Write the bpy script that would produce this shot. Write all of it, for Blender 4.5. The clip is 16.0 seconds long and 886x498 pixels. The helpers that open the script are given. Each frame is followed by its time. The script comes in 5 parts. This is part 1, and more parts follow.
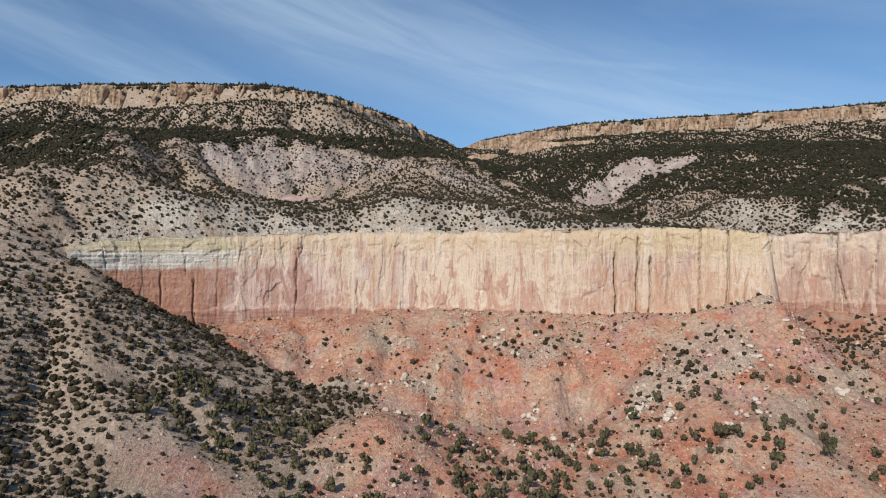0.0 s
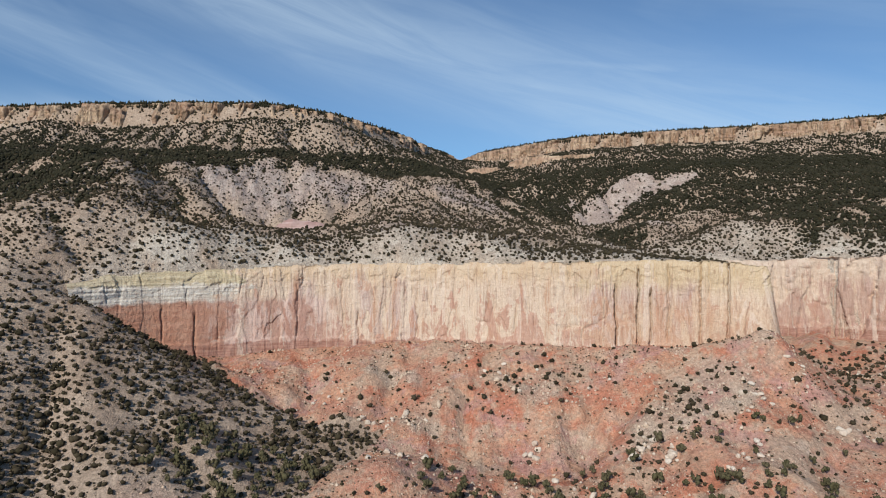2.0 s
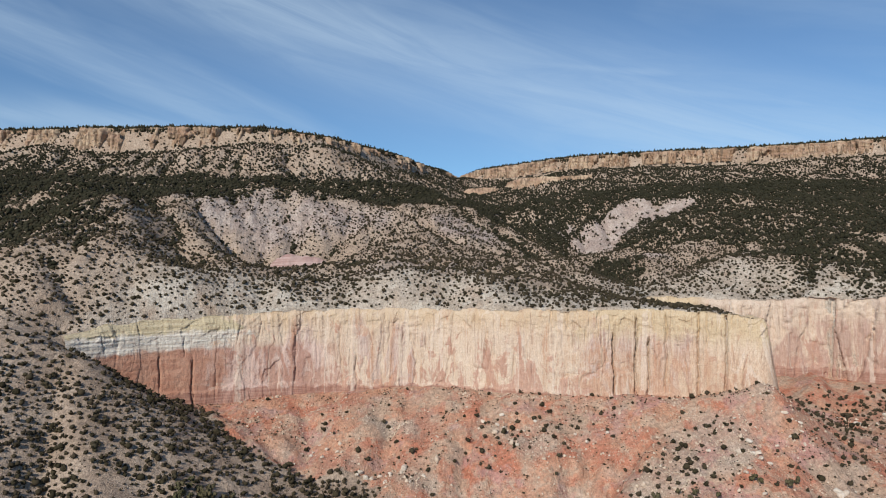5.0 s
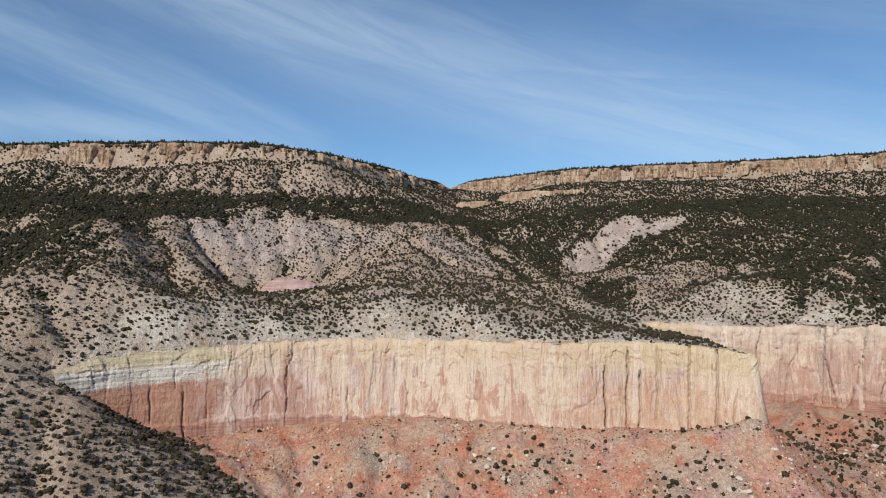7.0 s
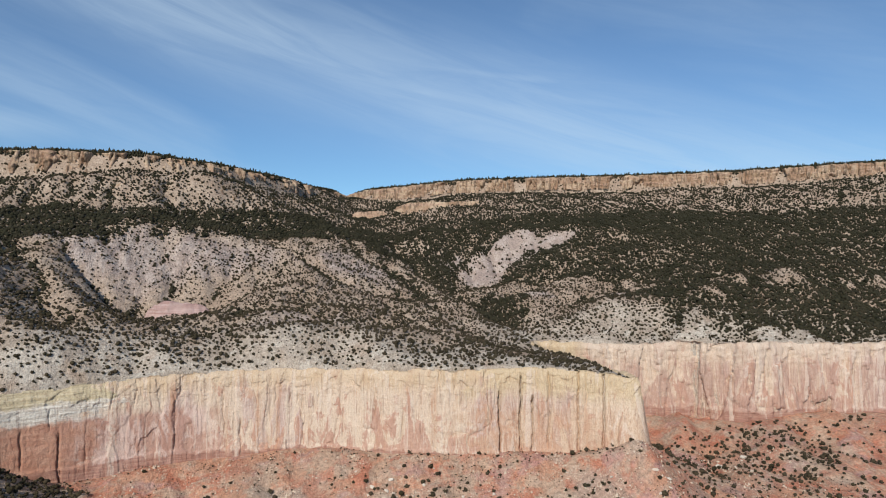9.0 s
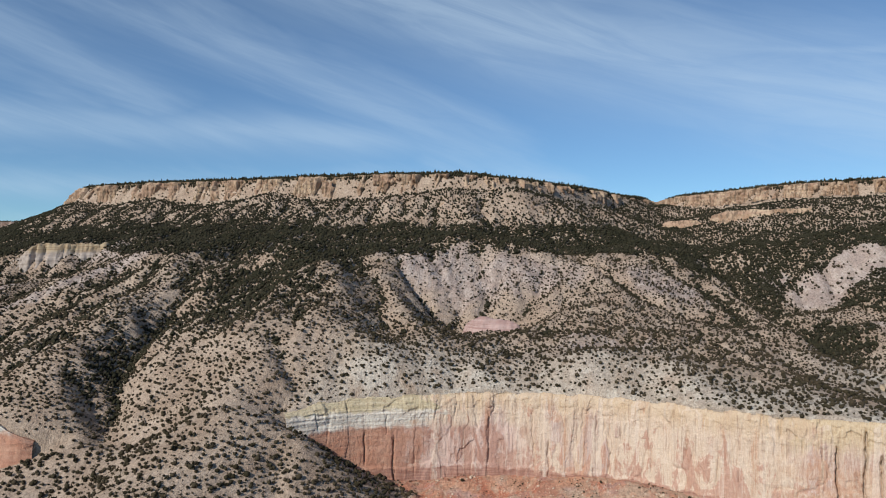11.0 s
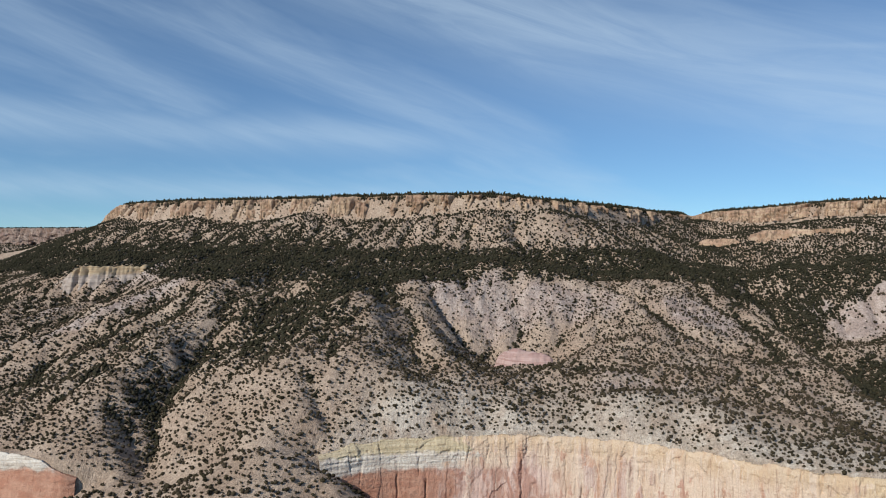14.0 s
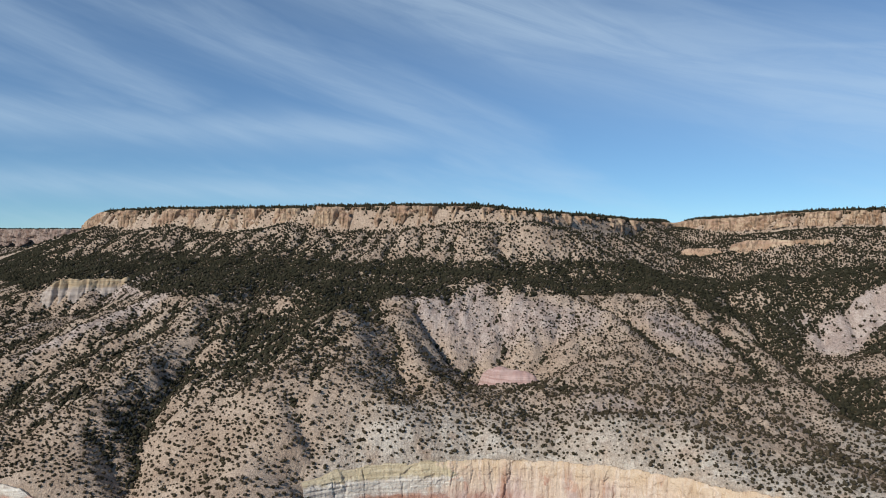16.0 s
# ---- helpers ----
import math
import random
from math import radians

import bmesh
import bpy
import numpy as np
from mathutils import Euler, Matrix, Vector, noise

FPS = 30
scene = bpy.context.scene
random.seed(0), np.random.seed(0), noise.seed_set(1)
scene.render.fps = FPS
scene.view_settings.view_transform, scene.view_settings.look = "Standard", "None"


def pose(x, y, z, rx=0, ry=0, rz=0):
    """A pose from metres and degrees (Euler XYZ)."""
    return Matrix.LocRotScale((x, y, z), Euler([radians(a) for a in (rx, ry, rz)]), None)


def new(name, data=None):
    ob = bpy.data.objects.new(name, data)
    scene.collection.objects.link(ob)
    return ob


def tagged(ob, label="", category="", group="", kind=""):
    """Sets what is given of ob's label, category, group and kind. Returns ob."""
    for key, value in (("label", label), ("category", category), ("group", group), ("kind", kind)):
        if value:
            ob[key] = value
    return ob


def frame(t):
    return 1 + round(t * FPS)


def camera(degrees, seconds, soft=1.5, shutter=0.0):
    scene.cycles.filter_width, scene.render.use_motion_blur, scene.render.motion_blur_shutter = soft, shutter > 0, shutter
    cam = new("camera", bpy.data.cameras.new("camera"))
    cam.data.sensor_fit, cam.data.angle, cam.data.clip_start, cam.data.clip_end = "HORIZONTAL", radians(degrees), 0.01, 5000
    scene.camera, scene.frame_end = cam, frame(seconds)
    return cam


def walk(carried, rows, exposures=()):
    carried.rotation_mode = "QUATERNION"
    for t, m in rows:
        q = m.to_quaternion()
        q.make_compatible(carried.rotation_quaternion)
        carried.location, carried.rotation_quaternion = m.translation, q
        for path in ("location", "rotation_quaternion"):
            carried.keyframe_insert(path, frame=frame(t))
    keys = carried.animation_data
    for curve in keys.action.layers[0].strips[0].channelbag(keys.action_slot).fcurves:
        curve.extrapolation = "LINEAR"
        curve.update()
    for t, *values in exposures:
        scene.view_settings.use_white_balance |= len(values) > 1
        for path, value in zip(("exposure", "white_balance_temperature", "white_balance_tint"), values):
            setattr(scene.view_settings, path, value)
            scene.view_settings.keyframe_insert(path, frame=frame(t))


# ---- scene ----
cam = camera(65.4, 16.0, soft=1.0)
METRES, EYE, TILT, LEAN, TURN = 160.0, 120.0, 0.0, 0.0, 0.0
ROWS = [
    (0.0, 0.0, 0.0, 0.0, 0.0, 0.0, -0.0),
    (0.5, -0.0009, 0.0001, 0.0325, -0.0, 0.01, 0.11),
    (1.0, -0.0003, -0.0004, 0.0635, 0.01, 0.09, 0.32),
    (1.5, 0.0001, -0.0011, 0.0936, 0.02, 0.17, 0.34),
    (2.0, 0.0004, -0.0016, 0.1247, 0.04, 0.2, 0.32),
    (2.5, 0.0004, -0.0019, 0.1554, 0.06, 0.25, 0.29),
    (3.0, 0.0006, -0.0023, 0.1859, 0.06, 0.31, 0.29),
    (3.5, 0.001, -0.0029, 0.2169, 0.05, 0.38, 0.27),
    (4.0, 0.0011, -0.0032, 0.2482, 0.01, 0.4, 0.28),
    (6.5, 0.0023, -0.0058, 0.4026, -0.56, 0.62, 0.26),
    (7.0, 0.0019, -0.0063, 0.4336, -0.78, 0.65, 0.24),
    (7.5, 0.0024, -0.0068, 0.4651, -0.97, 0.64, 0.22),
    (8.0, 0.0025, -0.0072, 0.4958, -1.21, 0.66, 0.27),
    (8.5, 0.0028, -0.0085, 0.5285, -2.51, 0.61, 0.34),
    (8.7, 0.0028, -0.0093, 0.5413, -4.95, 0.57, 0.38),
    (9.0, 0.0028, -0.0105, 0.5604, -9.32, 0.5, 0.45),
    (9.2, 0.0028, -0.0094, 0.5725, -10.41, 0.49, 0.41),
    (9.5, 0.0028, -0.0078, 0.5906, -8.45, 0.48, 0.36),
    (9.7, 0.0028, -0.0075, 0.6032, -2.51, 0.5, 0.2),
    (9.8, 0.0028, -0.0073, 0.6095, 1.73, 0.5, 0.12),
    (9.9, 0.0028, -0.0072, 0.6158, 5.11, 0.51, 0.04),
    (10.0, 0.0028, -0.007, 0.6221, 8.27, 0.52, -0.04),
    (10.2, 0.0028, -0.0069, 0.6345, 11.82, 0.52, -0.04),
    (12.3, 0.0028, -0.0063, 0.7645, 18.57, 0.5, -0.09),
    (12.5, 0.0026, -0.0062, 0.7769, 19.48, 0.5, -0.09),
    (13.0, 0.0037, -0.0064, 0.8077, 19.18, 0.53, -0.1),
    (13.5, 0.004, -0.0068, 0.8387, 18.85, 0.54, -0.15),
    (14.0, 0.0039, -0.0071, 0.8701, 18.52, 0.53, -0.2),
    (14.5, 0.0041, -0.0075, 0.9009, 18.19, 0.49, -0.21),
    (15.0, 0.0042, -0.008, 0.932, 17.85, 0.45, -0.25),
    (15.5, 0.0045, -0.0085, 0.9636, 17.53, 0.38, -0.22),
    (16.0, 0.0046, -0.0085, 0.9958, 17.21, 0.31, -0.2),
]
walk(cam, [(t, pose(0, 0, EYE, TILT, LEAN, TURN) @ pose(METRES * x, METRES * y, METRES * z, 90 + pitch, roll, yaw)) for t, x, y, z, yaw, pitch, roll in ROWS])

# ---- world, sun ----
SUN_AZ, SUN_EL = 206.0, 34.0      # degrees clockwise from the line of sight (+y), and above the horizon
sun_way = Vector((math.sin(radians(SUN_AZ)) * math.cos(radians(SUN_EL)), math.cos(radians(SUN_AZ)) * math.cos(radians(SUN_EL)), math.sin(radians(SUN_EL))))
sun = new("sun", bpy.data.lights.new("sun", "SUN"))
sun.data.energy, sun.data.angle, sun.data.color = 4.8, radians(0.53), (1.0, 0.925, 0.81)
sun.rotation_euler = sun_way.to_track_quat("Z", "Y").to_euler()
scene.view_settings.exposure = -0.18

world = bpy.data.worlds.new("sky")
scene.world = world
world.use_nodes = True


class Nodes:
    """Short hand for building a node tree."""

    def __init__(self, tree):
        self.tree = tree
        tree.nodes.clear()

    def add(self, kind, ins=None, **props):
        n = self.tree.nodes.new(kind)
        for key, value in props.items():
            setattr(n, key, value)
        for key, value in (ins or {}).items():
            if isinstance(value, bpy.types.NodeSocket):
                self.tree.links.new(value, n.inputs[key])
            else:
                n.inputs[key].default_value = value
        return n

    def math(self, op, a, b=0.0, c=0.0, clamp=False):
        return self.add("ShaderNodeMath", {0: a, 1: b, 2: c}, operation=op, use_clamp=clamp).outputs[0]

    def mix(self, f, a, b, blend="MIX"):
        n = self.add("ShaderNodeMix", data_type="RGBA", blend_type=blend)
        for sock, value in ((n.inputs[0], f), (n.inputs[6], a), (n.inputs[7], b)):
            if isinstance(value, bpy.types.NodeSocket):
                self.tree.links.new(value, sock)
            else:
                sock.default_value = value if not isinstance(value, tuple) else (*value[:3], 1)
        return n.outputs[2]

    def noise(self, vec, scale, detail=4.0, rough=0.55, distort=0.0):
        return self.add("ShaderNodeTexNoise", {"Vector": vec, "Scale": scale, "Detail": detail, "Roughness": rough, "Distortion": distort}).outputs["Fac"]

    def mapping(self, vec, scale=(1, 1, 1), loc=(0, 0, 0), rot=(0, 0, 0)):
        return self.add("ShaderNodeMapping", {"Vector": vec, "Scale": scale, "Location": loc, "Rotation": rot}).outputs[0]

    def span(self, value, lo, hi, a=0.0, b=1.0):
        return self.add("ShaderNodeMapRange", {"Value": value, "From Min": lo, "From Max": hi, "To Min": a, "To Max": b}, interpolation_type="SMOOTHSTEP").outputs[0]


def make_sky():
    n = Nodes(world.node_tree)
    sky = n.add("ShaderNodeTexSky", sky_type="NISHITA", sun_disc=False, sun_elevation=radians(SUN_EL), sun_rotation=radians(SUN_AZ),
                altitude=2000.0, air_density=0.8, dust_density=0.05, ozone_density=1.6)
    way = n.add("ShaderNodeTexCoord").outputs["Generated"]
    xyz = n.add("ShaderNodeSeparateXYZ", {0: way})
    # thin cirrus: a long streak that sinks to the east, and fainter veils along it
    az = n.math("ARCTAN2", xyz.outputs[0], xyz.outputs[1])
    el = n.math("ARCSINE", xyz.outputs[2])
    tilt = n.math("MULTIPLY_ADD", az, 0.287, el)
    sheet = n.add("ShaderNodeCombineXYZ", {0: az, 1: tilt, 2: 0.0}).outputs[0]
    wide = n.noise(n.mapping(sheet, (2.2, 9.0, 1), (4.1, 1.3, 0)), 1.0, 5.0, 0.55, 0.5)
    wisps = n.noise(n.mapping(sheet, (3.5, 26.0, 1), (0.7, 2.9, 0)), 1.0, 8.0, 0.62, 1.2)

    def band(value, centre, width, wander):
        off = n.math("ADD", n.math("SUBTRACT", value, centre), n.math("MULTIPLY", n.math("SUBTRACT", wide, 0.5), wander))
        return n.math("POWER", 2.718, n.math("MULTIPLY", n.math("MULTIPLY", off, off), -1.0 / width ** 2))

    streak = band(tilt, 0.272, 0.075, 0.07)
    flat_west = n.math("MULTIPLY", n.math("MAXIMUM", band(el, 0.165, 0.026, 0.05), n.math("MULTIPLY", band(el, 0.085, 0.018, 0.04), 0.9)), n.span(az, -0.20, -0.42))
    thread = n.math("MULTIPLY", band(n.math("MULTIPLY_ADD", az, 0.13, el), 0.285, 0.009, 0.02), n.math("MULTIPLY", n.span(az, -0.02, 0.08), n.span(az, 0.40, 0.28)))
    puff = n.math("MULTIPLY", band(el, 0.168, 0.008, 0.03), band(az, 0.39, 0.055, 0.0))
    streak = n.math("MAXIMUM", n.math("MAXIMUM", streak, n.math("MULTIPLY", flat_west, 0.8)), n.math("MULTIPLY", n.math("MAXIMUM", thread, puff), 0.85))
    veil = n.math("MULTIPLY", n.span(wide, 0.38, 0.68), n.span(az, 0.25, -0.25, 0.30, 0.68))
    cover = n.math("MULTIPLY", n.math("MAXIMUM", streak, veil), n.span(wisps, 0.18, 0.78, 0.42, 1.0))
    cover = n.math("MULTIPLY", cover, n.span(el, -0.02, 0.06, 0.25, 1.0))
    cover = n.math("MULTIPLY_ADD", cover, 0.47, 0.03)
    col = n.mix(cover, n.mix(1.0, n.mix(1.0, sky.outputs[0], (0.78, 0.98, 1.06), "MULTIPLY"), n.mix(n.span(el, 0.0, 0.3), (0.70, 0.78, 0.80), (0.97, 0.99, 1)), "MULTIPLY"), (5.2, 6.6, 7.9))
    bg = n.add("ShaderNodeBackground", {"Color": col, "Strength": 0.125})
    n.tree.links.new(bg.outputs[0], n.add("ShaderNodeOutputWorld").inputs[0])


make_sky()


# ---- noise and shaping helpers ----
def _hash(ix, iy, seed):
    h = (ix.astype(np.int64) * 374761393 + iy.astype(np.int64) * 668265263 + seed * 974634777) & 0xFFFFFFFF
    h = ((h ^ (h >> 13)) * 1274126177) & 0xFFFFFFFF
    return h ^ (h >> 16)


def pnoise(x, y, seed=0):
    """Gradient noise, about -0.7 to 0.7."""
    x, y = np.broadcast_arrays(np.asarray(x, float), np.asarray(y, float))
    ix, iy = np.floor(x), np.floor(y)
    fx, fy = x - ix, y - iy
    u, v = fx * fx * fx * (fx * (fx * 6 - 15) + 10), fy * fy * fy * (fy * (fy * 6 - 15) + 10)
    out = 0.0
    for dx in (0, 1):
        for dy in (0, 1):
            a = _hash(ix + dx, iy + dy, seed) * (2 * math.pi / 4294967296.0)
            g = np.cos(a) * (fx - dx) + np.sin(a) * (fy - dy)
            out = out + g * (u if dx else 1 - u) * (v if dy else 1 - v)
    return out


def fbm(x, y, size, octaves=4, seed=0, gain=0.5):
    out, amp, f = 0.0, 1.0, 1.0 / size
    for k in range(octaves):
        out = out + amp * pnoise(x * f + 17.3 * k, y * f - 9.1 * k, seed + 31 * k)
        amp, f = amp * gain, f * 2.03
    return out


def ridged(x, y, size, octaves=4, seed=0, gain=0.5):
    out, amp, f = 0.0, 1.0, 1.0 / size
    for k in range(octaves):
        out = out + amp * (1 - 2.2 * np.abs(pnoise(x * f + 7.7 * k, y * f + 3.3 * k, seed + 57 * k)))
        amp, f = amp * gain, f * 2.1
    return out


def step(a, b, x):
    t = np.clip((x - a) / (b - a), 0, 1)
    return t * t * (3 - 2 * t)


def bump_at(x, y, cx, cy, rx, ry=None, turn=0.0):
    c, s_ = math.cos(radians(turn)), math.sin(radians(turn))
    dx, dy = x - cx, y - cy
    u, v = (c * dx + s_ * dy) / rx, (-s_ * dx + c * dy) / (ry or rx)
    return np.exp(-(u * u + v * v))


def curve_line(points, gap):
    """A rounded line through the plan's corners, in even steps."""
    p = np.array(points, float)
    for _ in range(2):
        q = np.empty((2 * len(p) - 2, p.shape[1]))
        q[0::2], q[1::2] = 0.75 * p[:-1] + 0.25 * p[1:], 0.25 * p[:-1] + 0.75 * p[1:]
        p = np.vstack([p[:1], q, p[-1:]])
    d = np.r_[0, np.cumsum(np.hypot(*np.diff(p[:, :2], axis=0).T))]
    s_ = np.arange(0, d[-1], gap)
    return np.stack([np.interp(s_, d, p[:, k]) for k in range(p.shape[1])], 1), s_


def inside(x, y, poly):
    res = np.zeros(np.shape(x), bool)
    n = len(poly)
    for i in range(n):
        (x0, y0), (x1, y1) = poly[i][:2], poly[(i + 1) % n][:2]
        if y0 == y1:
            continue
        res ^= ((y0 > y) != (y1 > y)) & (x < (x1 - x0) * (y - y0) / (y1 - y0) + x0)
    return res


def away(x, y, line, reach=400.0):
    """Distance from a line, and the line's height beside it; no further than reach."""
    x, y = np.asarray(x, float), np.asarray(y, float)
    best, high = np.full(x.shape, reach ** 2), np.full(x.shape, float(line[:, -1].mean()))
    near = (x > line[:, 0].min() - reach) & (x < line[:, 0].max() + reach) & (y > line[:, 1].min() - reach) & (y < line[:, 1].max() + reach)
    px, py, b, h = x[near], y[near], best[near], high[near]
    for p, q in zip(line[:-1], line[1:]):
        dx, dy = q[0] - p[0], q[1] - p[1]
        t = np.clip(((px - p[0]) * dx + (py - p[1]) * dy) / (dx * dx + dy * dy), 0, 1)
        e = (px - p[0] - t * dx) ** 2 + (py - p[1] - t * dy) ** 2
        hit = e < b
        b[hit] = e[hit]
        h[hit] = p[-1] + t[hit] * (q[-1] - p[-1])
    best[near], high[near] = b, h
    return np.sqrt(best), high


class Relief:
    """A smooth land surface carried by its ridges, benches and streams."""

    def __init__(self, *lines, soft=14.0):
        p = np.unique(np.array([q for line in lines for q in line], float).round(2), axis=0)
        self.p, self.c = p, soft
        n = len(p)
        a = np.zeros((n + 3, n + 3))
        a[:n, :n] = self.kernel(p[:, None, 0] - p[None, :, 0], p[:, None, 1] - p[None, :, 1]) + np.eye(n) * -2.0
        a[:n, n], a[:n, n + 1:] = 1, p[:, :2] / 500
        a[n, :n], a[n + 1:, :n] = 1, (p[:, :2] / 500).T
        self.w = np.linalg.solve(a, np.r_[p[:, 2], 0, 0, 0])

    def kernel(self, dx, dy):
        return np.sqrt(dx * dx + dy * dy + self.c ** 2)

    def __call__(self, x, y):
        x, y = np.broadcast_arrays(np.asarray(x, float), np.asarray(y, float))
        n = len(self.p)
        out = self.w[n] + self.w[n + 1] * x / 500 + self.w[n + 2] * y / 500
        for (px, py, _), w in zip(self.p, self.w):
            out = out + w * self.kernel(x - px, y - py)
        return out


# ---- the plan: rims in plan view, from west to east ----
RIM = [(-1500, 250, 120), (-900, 300, 120), (-700, 322, 119), (-560, 345, 119), (-470, 365, 119), (-432, 369, 116), (-405, 374, 106), (-386, 388, 100), (-350, 400, 100),
       (-300, 396, 114), (-262, 402, 130), (-236, 414, 124), (-226, 424, 124), (-206, 444, 125.5), (-170, 464, 127), (-129, 482, 130), (-67, 491, 131), (-20, 489, 131),
       (10, 483, 131), (50, 460, 132.5), (93, 451, 133), (130, 449, 133), (160, 431, 133), (178, 421, 132), (196, 413, 130), (200, 421, 129), (198, 450, 129), (195, 492, 130), (188, 525, 130)]
RIM += [(178, 556, 131), (176, 590, 134), (205, 578, 133), (256, 564, 130), (302, 558, 134), (318, 536, 134), (345, 520, 135), (385, 528, 133), (430, 510, 134),
        (520, 505, 134), (640, 490, 134), (900, 440, 136), (1500, 300, 140)]
MESA_WEST = [(-1900, 1900), (-1300, 1330), (-1040, 1090), (-990, 1048), (-940, 1046), (-800, 1010), (-700, 1000), (-544, 972), (-420, 962), (-340, 956),
             (-249, 957), (-190, 964), (-152, 990), (-112, 1080), (-60, 1180), (-30, 1330), (15, 1450), (40, 1620)]
MESA_EAST = [(40, 1620), (62, 1500), (92, 1430), (170, 1335), (274, 1262), (400, 1222), (609, 1150), (730, 1060), (845, 954), (960, 850), (1150, 760), (1700, 600)]
FAR_MESA = [(-6000, 2300), (-4200, 2450), (-3400, 2600), (-2850, 2640), (-2500, 2750), (-2300, 3000), (-2300, 3600)]

# ---- ridges, streams and slopes: x, y, height ----
FOOT = [(-206, 438, 92), (-174, 452, 74), (-150, 462, 68), (-112, 474, 70), (-32, 476, 74), (10, 470, 75), (60, 446, 75), (93, 441, 75), (128, 436, 77), (162, 416, 80), (191, 402, 88),
        (206, 438, 78), (210, 490, 68), (204, 540, 74), (240, 554, 72), (286, 547, 68), (312, 520, 68), (345, 506, 70), (385, 514, 74), (430, 496, 74), (640, 474, 76), (900, 425, 80)]
RED_SLOPE = [(-115, 420, 52), (-51, 430, 57), (89, 406, 54), (134, 394, 62), (160, 364, 58), (220, 386, 57), (276, 463, 57), (313, 500, 70),
             (-72, 395, 39), (-20, 386, 41), (13, 400, 49), (56, 386, 45), (99, 350, 36), (116, 339, 37), (50, 372, 29), (71, 365, 27), (14, 365, 24), (-22, 319, 34),
             (136, 310, 39), (173, 322, 36), (213, 344, 42), (-29, 412, 48), (103, 377, 48), (181, 373, 61), (48, 409, 55), (193, 392, 87)]
VALLEY = [(0, 280, 12), (60, 290, 14), (110, 285, 20), (180, 270, 24), (260, 300, 36), (330, 380, 48), (400, 440, 58), (600, 420, 60), (-60, 250, 14), (0, 180, 2), (150, 150, 4),
          (-150, 150, 18), (0, 0, -12), (-300, 0, 0), (300, 0, 0), (-600, 100, 30), (600, 100, 20), (0, -600, -20), (-1500, 0, 40), (1500, 0, 40), (900, 330, 62), (1500, 200, 70), (400, 280, 44)]
WEST_HILL = [(-205, 415, 102), (-170, 410, 83), (-109, 402, 54), (-157, 394, 77), (-122, 308, 54), (-140, 374, 68), (-151, 324, 59), (-198, 353, 80), (-158, 266, 42), (-78, 312, 31), (-175, 313, 59), (-173, 339, 73), (-116, 293, 48), (-110, 348, 46), (-69, 344, 30),
             (-249, 392, 123), (-234, 378, 106), (-221, 388, 104), (-209, 407, 108), (-192, 385, 92), (-200, 363, 89), (-228, 415, 116), (-241, 408, 124), (-262, 396, 128), (-300, 392, 114), (-333, 392, 98), (-345, 385, 95), (-366, 392, 101), (-340, 330, 72), (-300, 320, 86), (-260, 300, 84),
             (-210, 260, 52), (-230, 180, 30), (-380, 360, 84), (-430, 360, 80), (-480, 354, 82), (-600, 320, 82), (-900, 285, 84)]
RIMLAND = [(-237, 424, 122), (-262, 404, 131), (-300, 398, 114), (-333, 394, 98), (-350, 402, 101), (-366, 398, 103), (-242, 420, 127), (-228, 430, 126), (-194, 455, 127), (-129, 485, 131), (-67, 494, 131), (5, 487, 130), (50, 460, 134), (93, 453, 134),
           (130, 455, 136), (160, 434, 134), (178, 426, 130), (188, 450, 130), (182, 530, 130), (170, 575, 134), (206, 585, 136), (256, 570, 130), (304, 564, 136), (323, 540, 134),
           (350, 528, 134), (430, 518, 133), (640, 500, 134), (900, 455, 136)]
APRON = [(-251, 436, 146), (-235, 452, 144), (-220, 461, 147), (-179, 471, 144), (-149, 497, 147), (-109, 501, 143), (-74, 537, 148), (-22, 502, 149), (-28, 532, 159), (5, 513, 145), (49, 527, 148),
         (89, 611, 153), (116, 566, 140), (148, 617, 146), (-188, 473, 152), (29, 491, 146), (-52, 505, 145), (-276, 444, 146), (-250, 483, 163), (316, 561, 148), (327, 563, 152), (287, 645, 160), (270, 614, 161), (309, 600, 157), (211, 540, 139), (217, 708, 161)]
BADLANDS = [(-240, 503, 172), (-210, 550, 166), (-195, 649, 164), (-108, 668, 160), (-172, 676, 164), (-45, 624, 166), (6, 623, 161), (-96, 747, 204), (-47, 752, 205), (-66, 682, 180), (-5, 839, 227), (54, 703, 169), (-293, 583, 202), (-286, 598, 212),
            (-397, 670, 214), (-274, 663, 210), (-223, 672, 199), (-236, 676, 214), (-171, 727, 205), (-103, 755, 211), (-199, 750, 235), (-236, 563, 181), (-302, 548, 184), (-47, 856, 221),
            (44, 852, 206), (78, 835, 188), (-137, 690, 172), (-313, 758, 234), (-388, 668, 237), (-250, 740, 233), (-140, 760, 232), (5, 909, 236)]
WEST_GULLIES = [(-266, 399, 129), (-276, 444, 146), (-336, 457, 148), (-322, 499, 165), (-353, 415, 118), (-387, 386, 117), (-419, 382, 119), (-464, 397, 121), (-409, 429, 134), (-448, 423, 143),
                (-412, 470, 140), (-396, 486, 152), (-449, 485, 161), (-515, 499, 155), (-451, 529, 175), (-402, 548, 165), (-572, 478, 128), (-614, 513, 148), (-593, 533, 158), (-548, 591, 188),
                (-649, 590, 179), (-627, 641, 202), (-508, 631, 218), (-413, 580, 193), (-388, 623, 202), (-486, 681, 236), (-690, 770, 238), (-560, 760, 240), (-720, 676, 192), (-660, 694, 196), (-740, 722, 240), (-650, 752, 240), (-560, 345, 120), (-700, 330, 120)]
